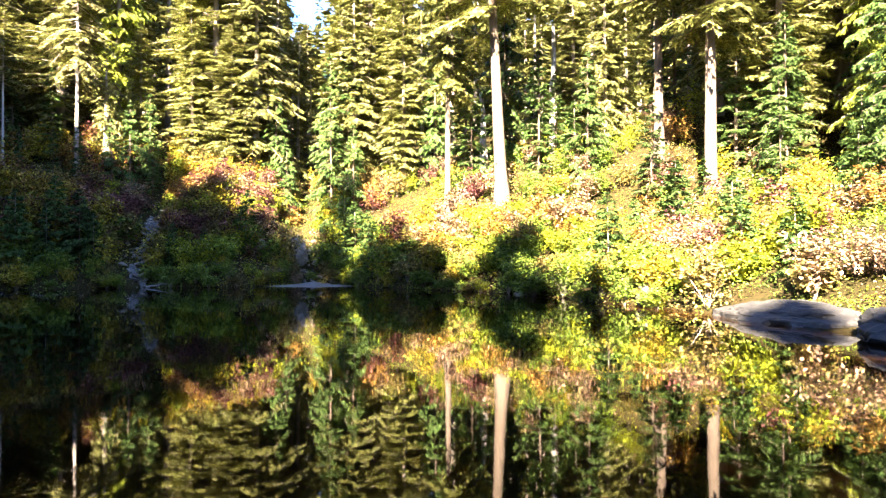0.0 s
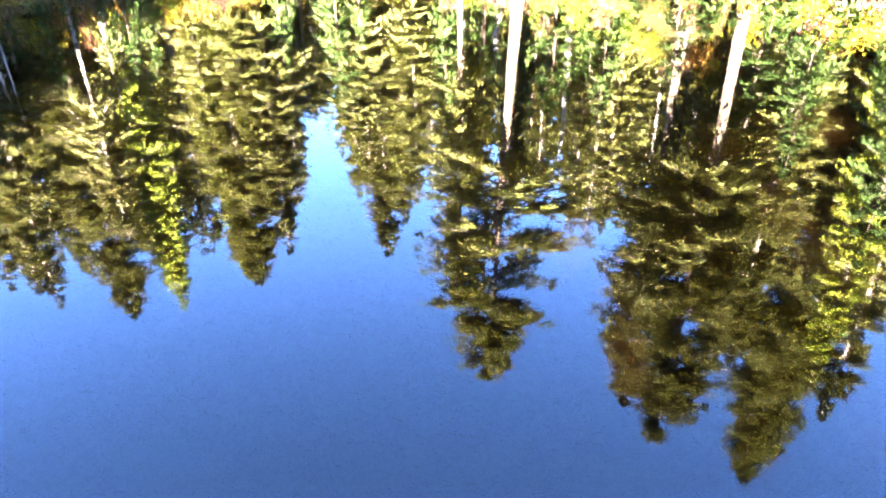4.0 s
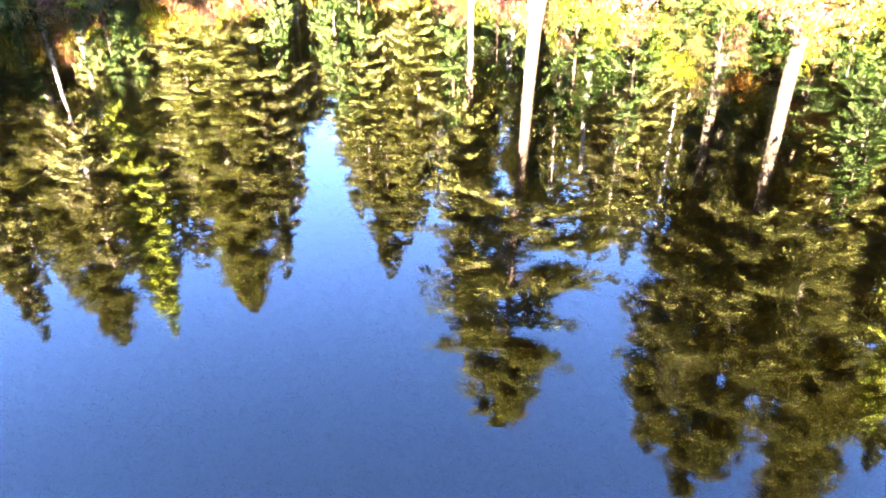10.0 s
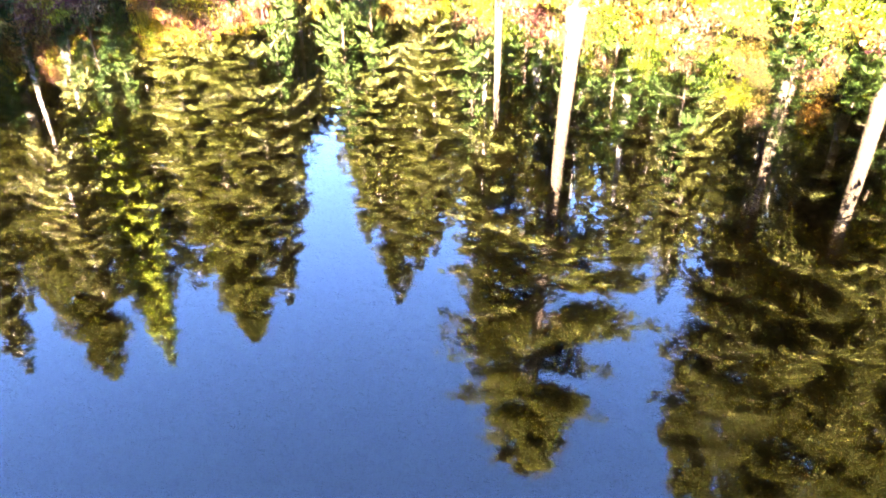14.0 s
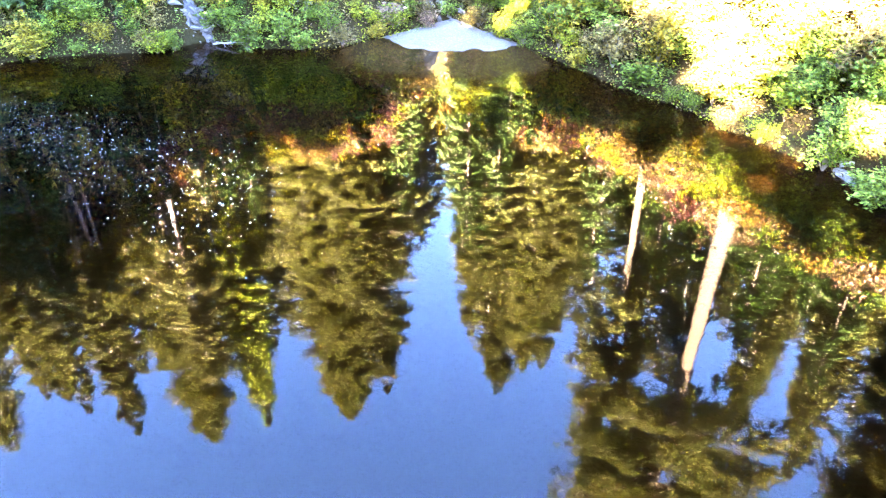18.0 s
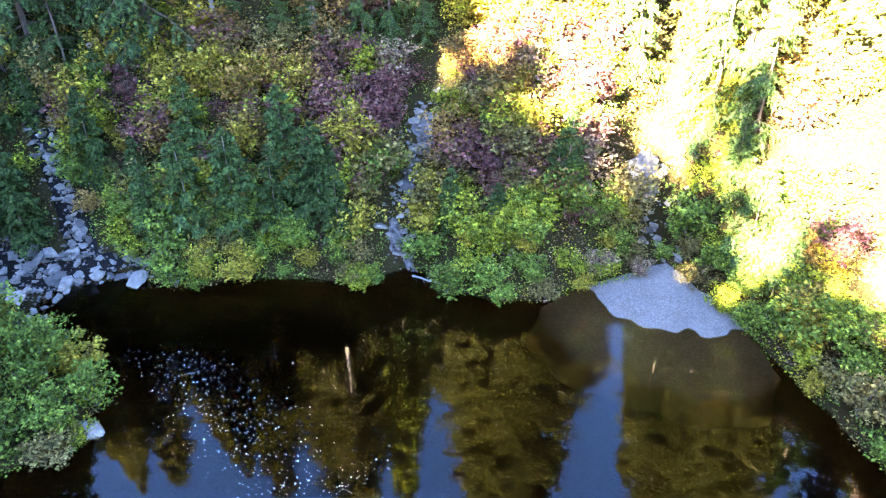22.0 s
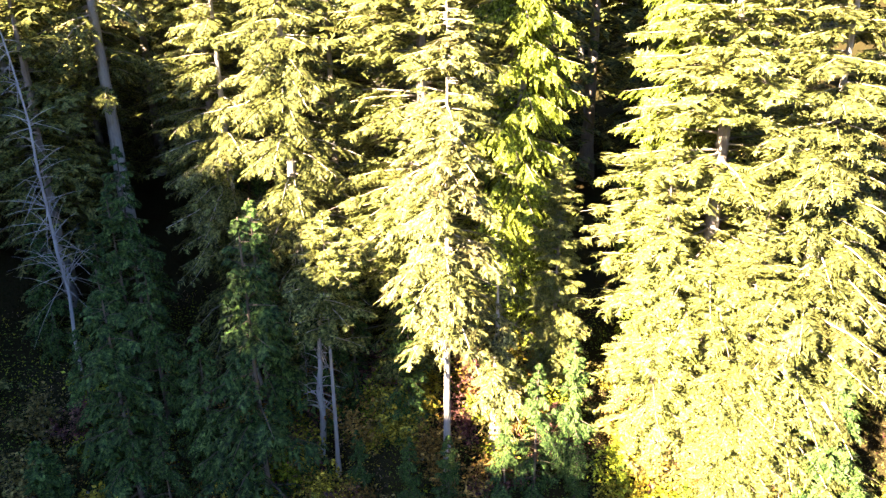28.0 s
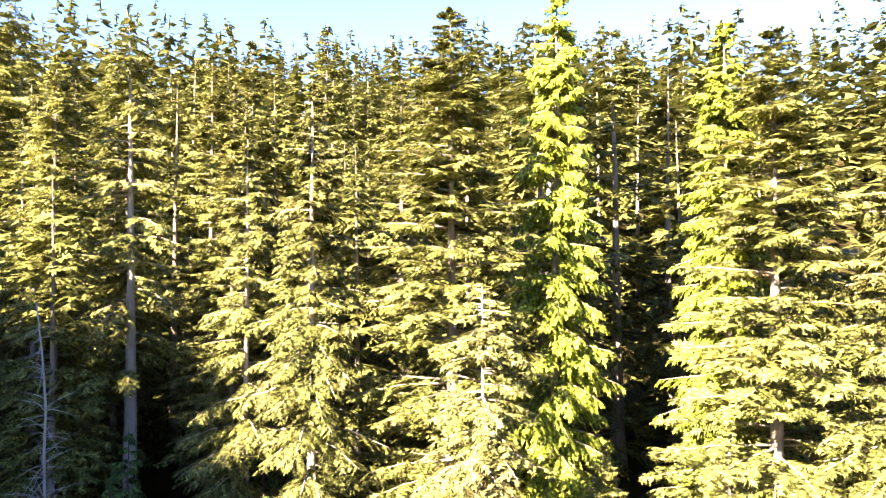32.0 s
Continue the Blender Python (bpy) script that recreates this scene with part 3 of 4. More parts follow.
for key in ("fir", "fir_b", "hemlock", "cedar"):
    name, words, group, bark, needles, tall, shape = KINDS[key]
    KINDS[key + "_far"] = (name, words, group, bark, needles, tall, {**shape, "seed": shape["seed"] + 50, "laterals": 15, "leaflets": 3, "blade": max(0.3, shape["blade"] * 1.35)})
FIRST = {}


def plant(key, x, y, top=None, size=1.0, wide=1.0, turn=None, lean=(0, 0), label=""):
    """Set a tree of that kind on the ground, with its top at that height, or scaled by size."""
    if key + "_far" in KINDS and (x > -8 or math.hypot(x + 10, y - 19) > 28):
        key += "_far"
    name, words, group, bark, needles, tall, shape = KINDS[key]
    z = float(height(np.array([x]), np.array([y]))[0]) - 0.1
    if top:
        size = (top - z) / tall
    turn = random.uniform(0, 360) if turn is None else turn
    m = pose(x, y, z) @ pose(0, 0, 0, lean[0], lean[1], turn) @ Matrix.Diagonal((wide * size, wide * size, size, 1))
    if key not in FIRST:
        FIRST[key] = tree_thing(name, words, "tree", group, conifer(tall=tall, **shape), bark, needles)
        FIRST[key].matrix_basis = m
        ob = FIRST[key]
    else:
        first = FIRST[key]
        keep = first.scale.copy()
        first.scale = (1, 1, 1)
        ob = copy_thing(first, m)
        first.scale = keep
    if label:
        tagged(ob, label)
    return ob


# kind, x, y, height of the top, width
LEFT_TREES = [("old_hemlock", -31.0, 34.4, 25.8, 1.0), ("hemlock", -22.5, 33.6, 22.6, 1.05), ("slim", -19.8, 31.5, 12.5, 1.0), ("pale", -17.0, 32.5, 17.3, 1.0), ("broken", -16.2, 33.7, 10.9, 0.85),
              ("fir", -19.4, 35.5, 24.5, 1.2), ("cedar", -17.6, 37.9, 26.0, 0.95), ("cedar", -13.2, 39.2, 24.2, 1.1), ("fir", -11.9, 36.7, 23.0, 1.3), ("hemlock", -9.7, 36.3, 20.5, 1.2),
              ("fir_b", -35.0, 36.5, 25.0, 1.0), ("mid", -8.4, 40.5, 13.8, 1.2), ("mid", -9.4, 43.5, 14.8, 1.2), ("mid", -9.0, 47.5, 15.8, 1.2), ("mid", -10.4, 41.6, 15.6, 0.8), ("mid", -13.0, 43.4, 22.0, 0.9), ("fir", -15.6, 36.1, 13.5, 1.0), ("mid", -19.4, 41.4, 26.0, 1.1), ("mid", -20.4, 44.6, 27.0, 1.2), ("mid", -19.2, 49.0, 28.0, 1.2), ("mid", -18.0, 53.0, 27.0, 1.2)]
EDGE_TREES = [("fir_b", -12.6, 35.2, 14.5, 1.2), ("fir", -10.6, 35.0, 13.0, 1.3), ("hemlock", -26.0, 37.4, 23.0, 1.0), ("fir_b", -28.6, 36.5, 24.0, 1.1), ("fir", -24.4, 40.5, 24.5, 1.0), ("fir_b", -5.6, 38.4, 18.0, 1.1), ("fir_b", -2.8, 37.3, 19.0, 1.1),
              ("fir_b", 11.2, 23.4, 18.0, 1.1), ("fir", 12.4, 27.5, 22.0, 1.0), ("hemlock", 10.6, 27.0, 18.0, 1.1), ("fir_b", 7.4, 30.6, 15.0, 1.1)]
RIGHT_TREES = [("fir", -4.1, 39.4, 22.6, 1.05), ("hemlock", -4.6, 36.0, 16.0, 1.1), ("fir_b", -2.0, 34.8, 16.5, 1.0), ("bare", 0.15, 29.4, 19.2, 0.8),
               ("tall", 2.3, 27.6, 20.8, 1.25), ("hemlock", 6.4, 27.8, 14.4, 1.0), ("fir_b", 6.0, 32.5, 17.0, 1.0), ("bare", 7.7, 25.2, 22.0, 1.0),
               ("bare", 8.3, 21.9, 21.0, 1.1), ("fir", 14.2, 25.0, 27.0, 1.1), ("cedar", 12.6, 20.0, 16.0, 1.0), ("hemlock", 15.0, 22.0, 20.0, 1.0), ("fir", 15.5, 17.5, 19.0, 1.0)]
SET = LEFT_TREES + EDGE_TREES + RIGHT_TREES
for key, x, y, top, wide in SET:
    plant(key, x, y, top, wide=wide, lean=(2.5, 5.8) if key == "tall" and x < 5 else (0, 0))

# the wood behind, and the trees on the shore behind the camera
random.seed(11)
taken = [(x, y) for _, x, y, _, _ in SET]


def clear_of(x, y, gap):
    if 29 < y < 47 and abs(x + 10.4 + 0.285 * (y - 19.8)) < 1.1:
        return False
    return min(math.hypot(x - a, y - b) for a, b in taken) > gap and (abs(x + 7.5 + (y - 35) * 0.09) > 1.9 or y > 42)


def skyline(bearing):
    """How steeply the tops of the wood may stand over the pond: low in the gap above the gully."""
    return 0.335 if 0.18 < bearing < 0.222 else 0.4 if 0.13 < bearing < 0.222 else 0.47 if bearing > -0.15 else 0.52


def ashore(x, y):
    return float(inland(np.array([x]), np.array([y]))[0])


for kinds, number, near, far, gap, low, high, box in ((("mid", "mid", "mid_b"), 118, 8.5, 52, 2.3, 0.75, 1.1, (-50, 34, 20, 76)), (("fir_b", "fir", "hemlock"), 9, 6.0, 34, 2.8, 0.8, 1.05, (-52, -34, 20, 42)), (("mid", "mid_b"), 18, 9.0, 40, 2.2, 0.7, 1.0, (-56, -34, 22, 48)), (("fir_b", "hemlock"), 7, 7.0, 26, 2.0, 0.75, 1.0, (-38, -24, 32, 44)), (("young", "young_fir"), 34, 4.6, 13, 1.5, 0.5, 1.25, (-30, 15, 15, 42))):
    count = 0
    for _ in range(6000):
        if count == number:
            break
        x, y = random.uniform(box[0], box[1]), box[2] + (box[3] - box[2]) * random.random() ** 1.3
        if near < ashore(x, y) < far and clear_of(x, y, gap):
            far_off = math.hypot(x, y)
            steep = skyline(-x / y)
            limit = (1 + steep * far_off - float(height(np.array([x]), np.array([y]))[0])) / (20 if near > 7 else 7)
            if limit < 0.25:
                continue
            pick = random.choice(kinds)
            plant("young" if "young" in kinds and x < -19.5 else pick, x, y, size=min(limit * random.uniform(0.85, 1.0), random.uniform(low, high)))
            taken.append((x, y))
            count += 1
# tops of the wood behind the camera: its shadow lies on the far bank
SHADE_X = [-50, -41, -38, -33, -30, -26, -23.8, -20.9, -16.3, -11.3, -8.6, -7.4, -6.7, -5, -3, 4]
SHADE_TOP = [49, 48.5, 45, 41.5, 39.9, 37.7, 36.2, 34.6, 31.8, 30.6, 28.2, 26.4, 23.8, 22.6, 19.5, 17.5]
for x, top in ((-18.75, 38.4), (-15.3, 34.5)):
    plant("back", x, -20.5, top=top, wide=0.6)
for i in range(84):
    x, y = -74 + i * 1.16 + random.uniform(-0.5, 0.5), random.uniform(-23, -18)
    plant("back", x, y, top=float(np.interp(x, SHADE_X, SHADE_TOP)) - 0.62 * (y + 20.5) + random.uniform(-2.2, 1.5), wide=0.95)

for x, y, size in ((-24.8, 30.2, 0.72), (-22.4, 29.6, 0.78), (-23.5, 28.2, 0.72), (-22.7, 28.4, 0.55), (-22.0, 31.4, 1.05), (-26.4, 30.6, 0.85), (-25.4, 28.4, 0.6), (-27.4, 31.8, 0.9), (-18.4, 32.9, 0.62), (-17.6, 31.6, 0.36), (-16.6, 31.9, 0.42), (-15.4, 32.6, 0.5), (-15.0, 33.6, 0.6),
                   (-20.9, 32.6, 0.62), (-18.9, 31.2, 0.34), (-20.2, 30.9, 0.3), (-14.4, 34.4, 0.6), (-13.9, 33.6, 0.4), (-5.5, 34.3, 0.9), (-4.9, 35.8, 1.15), (-6.0, 37.0, 1.0), (-4.3, 33.5, 0.7), (-7.9, 35.2, 0.6), (-8.6, 35.9, 0.8), (1.2, 30.6, 0.8), (3.9, 28.9, 0.75), (5.4, 26.4, 0.7), (9.8, 23.6, 0.9), (10.4, 21.4, 0.8)):
    pick = random.choice(["young_fir", "young"])
    plant("young" if x < -19.5 else pick, x, y, size=size)

# young firs along the bank
random.seed(5)
BANK_FIRS = [(-22.0, 25.0, 1.3), (-23.0, 25.2, 1.4), (-24.2, 25.4, 1.4), (-24.8, 26.6, 1.2), (-23.4, 26.3, 1.0), (-20.9, 26.9, 1.0), (-18.6, 26.2, 0.9), (-17.6, 26.6, 1.1), (-16.6, 27.2, 1.15), (-15.6, 27.6, 1.0), (-14.6, 28.2, 1.1), (-13.9, 27.9, 0.9), (-15.8, 28.6, 1.1),
             (-3.9, 30.9, 1.1), (-3.2, 29.9, 1.0), (-4.6, 32.4, 0.9), (-11.4, 29.6, 0.7), (-18.2, 27.9, 1.0), (4.4, 18.9, 0.9), (5.3, 19.6, 0.7)]
for x, y, size in BANK_FIRS:
    plant(random.choice(["sapling", "sapling_b"]), x, y, size=size * 0.88, wide=0.85)
count = 0
while count < 32:
    x, y = random.uniform(-30, 14), random.uniform(14, 36)
    d = ashore(x, y)
    if not 1.2 < d < 8 or min(abs(x + 6 + (y - 31) * 0.2), abs(x + 12.5 + (y - 30) * 0.2), abs(x + 20.5 + (y - 25) * 0.7)) < 0.9 or -24.5 < x < -18 and y < 25.6:
        continue
    if -21.5 < x < -12 and d > 2.2:
        continue
    if x > -5 and random.random() < 0.7:
        continue
    plant(random.choice(["sapling", "sapling_b"]), x, y, size=random.uniform(0.35, 0.9))
    count += 1


# ---- far woods on the hill ----
def far_wood(number):
    r = np.random.default_rng(77)
    x, y = r.uniform(-200, 100, number * 3), 52 + 130 * r.random(number * 3) ** 1.2
    d = inland(x, y)
    ok = (d > 34) & (np.abs(x + 40) < 60 + y * 0.75) 
    x, y = x[ok][:number], y[ok][:number]
    z, tall = height(x, y), r.uniform(17, 25, len(x))
    tall = np.minimum(tall, np.maximum(6, 1 + np.array([skyline(b) for b in -x / y]) * np.hypot(x, y) - z))
    rows = 16
    k = np.arange(rows * 6)
    lift = (1 - (1 - (k // 6 + 0.3) / rows) ** 1.5)[None] + r.normal(0, 0.01, (len(x), rows * 6))
    az = r.random((len(x), rows * 6)) * 2 * np.pi
    reach = np.clip(1.0 - lift, 0, 1) ** 0.56 * 3.2 * r.uniform(0.6, 1.15, lift.shape) + 0.14
    base = np.stack([x[:, None] + 0 * lift, y[:, None] + 0 * lift, z[:, None] + tall[:, None] * (0.04 + 0.95 * lift)], -1)
    out = np.stack([np.cos(az), np.sin(az), r.normal(-0.28, 0.15, az.shape) + 0.1 * np.clip((lift - 0.78) / 0.2, 0, 1)], -1)
    side = np.stack([-np.sin(az), np.cos(az), r.normal(0, 0.3, az.shape)], -1)
    v, f = blades(base.reshape(-1, 3), out.reshape(-1, 3), side.reshape(-1, 3), reach.ravel(), reach.ravel() * 0.6)
    turn = r.random(len(x)) * 3
    for k in (0, 1):
        along = np.stack([np.cos(turn + k * 1.57), np.sin(turn + k * 1.57), 0 * x], 1)
        lv, lf = blades(np.stack([x, y, z + tall * 0.92], 1), np.tile([0, 0, 1.0], (len(x), 1)), along, tall * 0.06, tall * 0.012)
        f = np.concatenate([f, lf + len(v)])
        v = np.concatenate([v, lv])
    return v, f


fv, ff = far_wood(1050)
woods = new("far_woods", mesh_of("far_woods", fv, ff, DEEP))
tagged(woods, "distant dark green conifer wood rising up the hill", "forest", kind="stuff")


# ---- shrubs ----
def shrub(seed, wide, tall, leaves, blade):
    r = np.random.default_rng(seed)
    k = 16
    az, tilt = r.random(k) * 2 * np.pi, r.uniform(0.1, 0.75, k)
    ends = np.stack([np.cos(az) * np.sin(tilt) * wide, np.sin(az) * np.sin(tilt) * wide, np.cos(tilt) * tall * r.uniform(0.7, 1.1, k)], 1)
    s = np.linspace(0, 1, 4)
    paths = ends[:, None] * s[None, :, None] ** np.array([1.2, 1.2, 0.9])
    sv, sf = tubes(paths, np.full((k, 1), 0.012) * (1 - 0.8 * s)[None], 3)
    # leaves stand in tufts along the outer half of every stem
    tufts = 6
    hub = (ends[:, None] * np.linspace(0.45, 1.05, tufts)[None, :, None]).reshape(-1, 3) + r.normal(0, 0.1 * wide, (k * tufts, 3))
    which = r.integers(0, k * tufts, leaves)
    base = hub[which] + r.normal(0, 0.075 * wide, (leaves, 3)) * np.array([1, 1, 0.6])
    base[:, 2] = np.abs(base[:, 2])
    way = unit(r.normal(0, 1, (leaves, 3)) * np.array([1, 1, 0.45]) + (base - hub[which]) * 4)
    side = unit(np.cross(way, np.array([0, 0, 1.0]) + r.normal(0, 0.45, (leaves, 3))))
    size = blade * r.uniform(0.6, 1.4, leaves)
    v, f = blades(base, way, side, size, size * 0.62)
    return (sv, sf), (v, f)


SHRUBS, LEAF_SETS = {}, {}
for i, (tone, mat) in enumerate(LEAVES.items()):
    for j in range(2):
        (sv, sf), (lv, lf) = shrub(40 + i * 2 + j, 0.85, 0.9 + 0.2 * j, 1500, 0.085)
        LEAF_SETS[tone, j] = lv
        SHRUBS[tone, j] = (mesh_of("stem", sv, sf, BARK), mesh_of("foliage", lv, lf, mat))
TONE_WORDS = {"green": "green leafy shrub on the bank", "lime": "yellow-green leafy shrub on the bank", "yellow": "bright yellow autumn shrub on the bank", "orange": "rusty orange autumn shrub on the bank",
              "red": "wine-red autumn huckleberry shrub on the bank", "pink": "faded pink-brown autumn shrub on the bank", "olive": "olive-brown half-bare shrub on the bank"}


def tone_at(x, y, d):
    red = math.exp(-((x + 9.0) ** 2 + (y - 33.2) ** 2) / 5) + 0.8 * math.exp(-((x + 14.4) ** 2 + (y - 31.3) ** 2) / 3) + 0.8 * math.exp(-((x - 8.5) ** 2 + (y - 17) ** 2) / 6)
    if random.random() < red * 0.75:
        return random.choice(["red", "red", "red", "pink"])
    if d < 1.2:
        return random.choice(["green", "green", "lime", "yellow"])
    if x > -3 and d > 0.8:
        return random.choice(["lime", "lime", "yellow", "pink", "pink", "pink", "pink", "pink", "orange", "red", "green", "olive"])
    if d > 2.4 and x < -11:
        return random.choice(["olive", "lime", "lime", "yellow", "yellow", "orange", "orange", "red", "red"])
    return random.choice(["olive", "lime", "yellow", "orange", "green", "olive", "red"])


def set_shrub(tone, x, y, size, tall=1.0, low=0.05):
    stems, foliage = SHRUBS[tone, random.randrange(2)]
    thing = new("shrub")
    tagged(thing, TONE_WORDS[tone], "shrub", "shrubs on the bank")
    tagged(part("stem", stems, thing), kind="stuff")
    tagged(part("foliage", foliage, thing), kind="stuff")
    z = max(0.0, float(height(np.array([x]), np.array([y]))[0])) - low
    thing.matrix_basis = pose(x, y, z, 0, 0, random.uniform(0, 360)) @ Matrix.Diagonal((size, size, size * tall, 1))


def on_rocks(x, y, d):
    """True where streams, boulders and the stone bar keep shrubs away."""
    streams = min(abs(x + 6 + (y - 31) * 0.2), abs(x + 12.4 + (y - 28.4) * 0.25)) < 0.5 or abs((y - 25.2) + (x + 20.4) * 0.77) < 0.55 and -24 < x < -19.8
    return streams or abs(x + 7.2) < 0.95 and 31.9 < y < 34.6 or -24.5 < x < -18.2 and 22.6 < y < (24.8 if x < -21.4 else 25.7) or 4.6 < x < 6.6 and 8 < y < 14 and d < 1.3


random.seed(21)
count = 0
while count < 165:
    x, y = (random.uniform(-21, -7), random.uniform(25, 37)) if count % 2 else (random.uniform(-27, 13), random.uniform(9, 37))
    d = ashore(x, y)
    if 0.3 < d < 7.5 and not on_rocks(x, y, d) and (d < 5.5 or random.random() < 0.6):
        set_shrub(tone_at(x, y, d), x, y, random.uniform(0.75, 1.35) * (0.85 if x > 4 else 1), random.uniform(0.8, 1.15))
        count += 1
# the rest of the shrubs, higher up and between these, as one thicket
thick_v, thick_slots = [], []
count = 0
while count < 330:
    x, y = (random.uniform(-22, -7), random.uniform(26, 38)) if count % 3 else (random.uniform(-27, 13), random.uniform(11, 37))
    d = ashore(x, y)
    if 1.0 < d < 9 and not on_rocks(x, y, d):
        tone = tone_at(x, y, d)
        lv = LEAF_SETS[tone, count % 2].reshape(-1, 4, 3)[::2].reshape(-1, 3)
        turn, size = random.uniform(0, 6.28), random.uniform(0.8, 1.4)
        spin = np.array([[math.cos(turn), -math.sin(turn), 0], [math.sin(turn), math.cos(turn), 0], [0, 0, 1]])
        thick_v.append(lv @ spin.T * size + np.array([x, y, float(height(np.array([x]), np.array([y]))[0]) - 0.05]))
        thick_slots.append(np.full(len(lv) // 4, list(LEAVES).index(tone)))
        count += 1
count = 0
while count < 150:
    x, y = random.uniform(-62, 16), random.uniform(-22, 18)
    d = ashore(x, y)
    if 0.2 < d < 6 and (y < 7 or x < -26):
        tone = random.choice(["green", "green", "lime", "olive", "pink"])
        lv = LEAF_SETS[tone, count % 2].reshape(-1, 4, 3)[::4].reshape(-1, 3)
        thick_v.append(lv * random.uniform(1.2, 2.0) + np.array([x, y, float(height(np.array([x]), np.array([y]))[0]) - 0.05]))
        thick_slots.append(np.full(len(lv) // 4, list(LEAVES).index(tone)))
        count += 1
count = 0
while count < 220:
    x, y = random.uniform(-4, 11), random.uniform(15, 33)
    d = ashore(x, y)
    if (1.0 if count % 2 else 0.3) < d < (7.5 if count % 2 else 3.0) and not on_rocks(x, y, d):
        tone = random.choice(["lime", "lime", "green", "pink", "pink", "yellow", "orange", "olive"]) if d > 1.5 else random.choice(["green", "green", "lime", "olive"])
        lv = LEAF_SETS[tone, count % 2].reshape(-1, 4, 3)[:: 1 if d < 3 else 2].reshape(-1, 3)
        thick_v.append(lv * np.array([1, 1, 0.85]) * random.uniform(0.8, 1.2) + np.array([x, y, float(height(np.array([x]), np.array([y]))[0]) - 0.05]))
        thick_slots.append(np.full(len(lv) // 4, list(LEAVES).index(tone)))
        count += 1
# small bushes that close the ground between the larger shrubs
count = 0
while count < 190:
    x, y = random.uniform(-21, -4.5), random.uniform(25.3, 34)
    d = ashore(x, y)
    if 0.25 < d < 5 and not on_rocks(x, y, d):
        tone = random.choice(["green", "green", "lime", "olive", "yellow"]) if d < 2.2 else tone_at(x, y, d)
        lv = LEAF_SETS[tone, count % 2].reshape(-1, 4, 3)[::2].reshape(-1, 3)
        thick_v.append(lv * random.uniform(0.5, 0.85) + np.array([x, y, float(height(np.array([x]), np.array([y]))[0]) - 0.08]))
        thick_slots.append(np.full(len(lv) // 4, list(LEAVES).index(tone)))
        count += 1
thick_v = np.concatenate(thick_v)
thicket = new("thicket", mesh_of("thicket", thick_v, np.arange(len(thick_v)).reshape(-1, 4), list(LEAVES.values()), slots=np.concatenate(thick_slots)))
tagged(thicket, "dense thicket of autumn shrubs up the bank", "shrubs", kind="stuff")
# low growth hanging over the waterline
for a, b in zip(EDGE[2:33], EDGE[3:34]):
    for k in np.arange(0, 1, 0.8 / np.linalg.norm(b - a)):
        x, y = a + (b - a) * (k + random.uniform(0, 0.2))
        if not on_rocks(x, y, 0.2) and not (-7.4 < x < -2.9 and y > 28.2):
            set_shrub(random.choice(["green", "green", "lime", "yellow", "green", "olive"]), x + random.uniform(-0.3, 0.3), y + random.uniform(-0.15, 0.4), random.uniform(0.45, 1.15), random.uniform(0.6, 1.25))
for x, y in ((-6.4, 30.5), (-7.3, 29.9), (-4.9, 30.5), (-4.2, 29.8), (-3.6, 29.2), (-6.5, 30.7), (-5.9, 31.3), (-5.2, 31.2), (-4.6, 30.8), (-7.2, 30.0), (-3.9, 30.1)):
    set_shrub(random.choice(["olive", "green", "pink", "lime"]), x, y, random.uniform(0.6, 0.85), 0.8)
for k in range(34):
    x, y = random.uniform(-10.5, -4.2), random.uniform(32.6, 37.0)
    if not on_rocks(x, y, 3):
        set_shrub(random.choice(["lime", "lime", "pink", "yellow", "olive", "green"]), x, y, random.uniform(0.8, 1.2))
set_shrub("red", -20.9, 31.3, 1.0)
set_shrub("red", -21.4, 31.0, 0.8)
for x, y in ((-23.4, 26.4), (-24.6, 26.2), (-25.6, 25.2), (-23.0, 27.9), (-24.2, 27.6), (-25.8, 26.8), (-26.4, 24.4), (-24.9, 28.8), (-22.2, 28.4), (-26.8, 27.8), (-21.6, 27.6), (-26.2, 22.6), (-27.4, 26.0)):
    set_shrub(random.choice(["green", "lime", "olive", "olive", "yellow"]), x, y, random.uniform(0.9, 1.4))
for x, y, size, tall in ((-16.9, 20.7, 0.75, 1.2), (-17.3, 21.3, 0.9, 1.4), (-17.9, 21.5, 1.1, 1.2), (-17.3, 20.0, 1.2, 1.5), (-18.4, 20.6, 1.2, 1.9), (-18.9, 21.6, 1.1, 1.3), (-18.6, 19.5, 1.3, 1.7), (-19.8, 21.3, 1.1, 1.5), (-19.6, 20.2, 1.3, 1.8), (-16.9, 19.7, 0.75, 1.1)):
    set_shrub("green", x, y, size, tall)


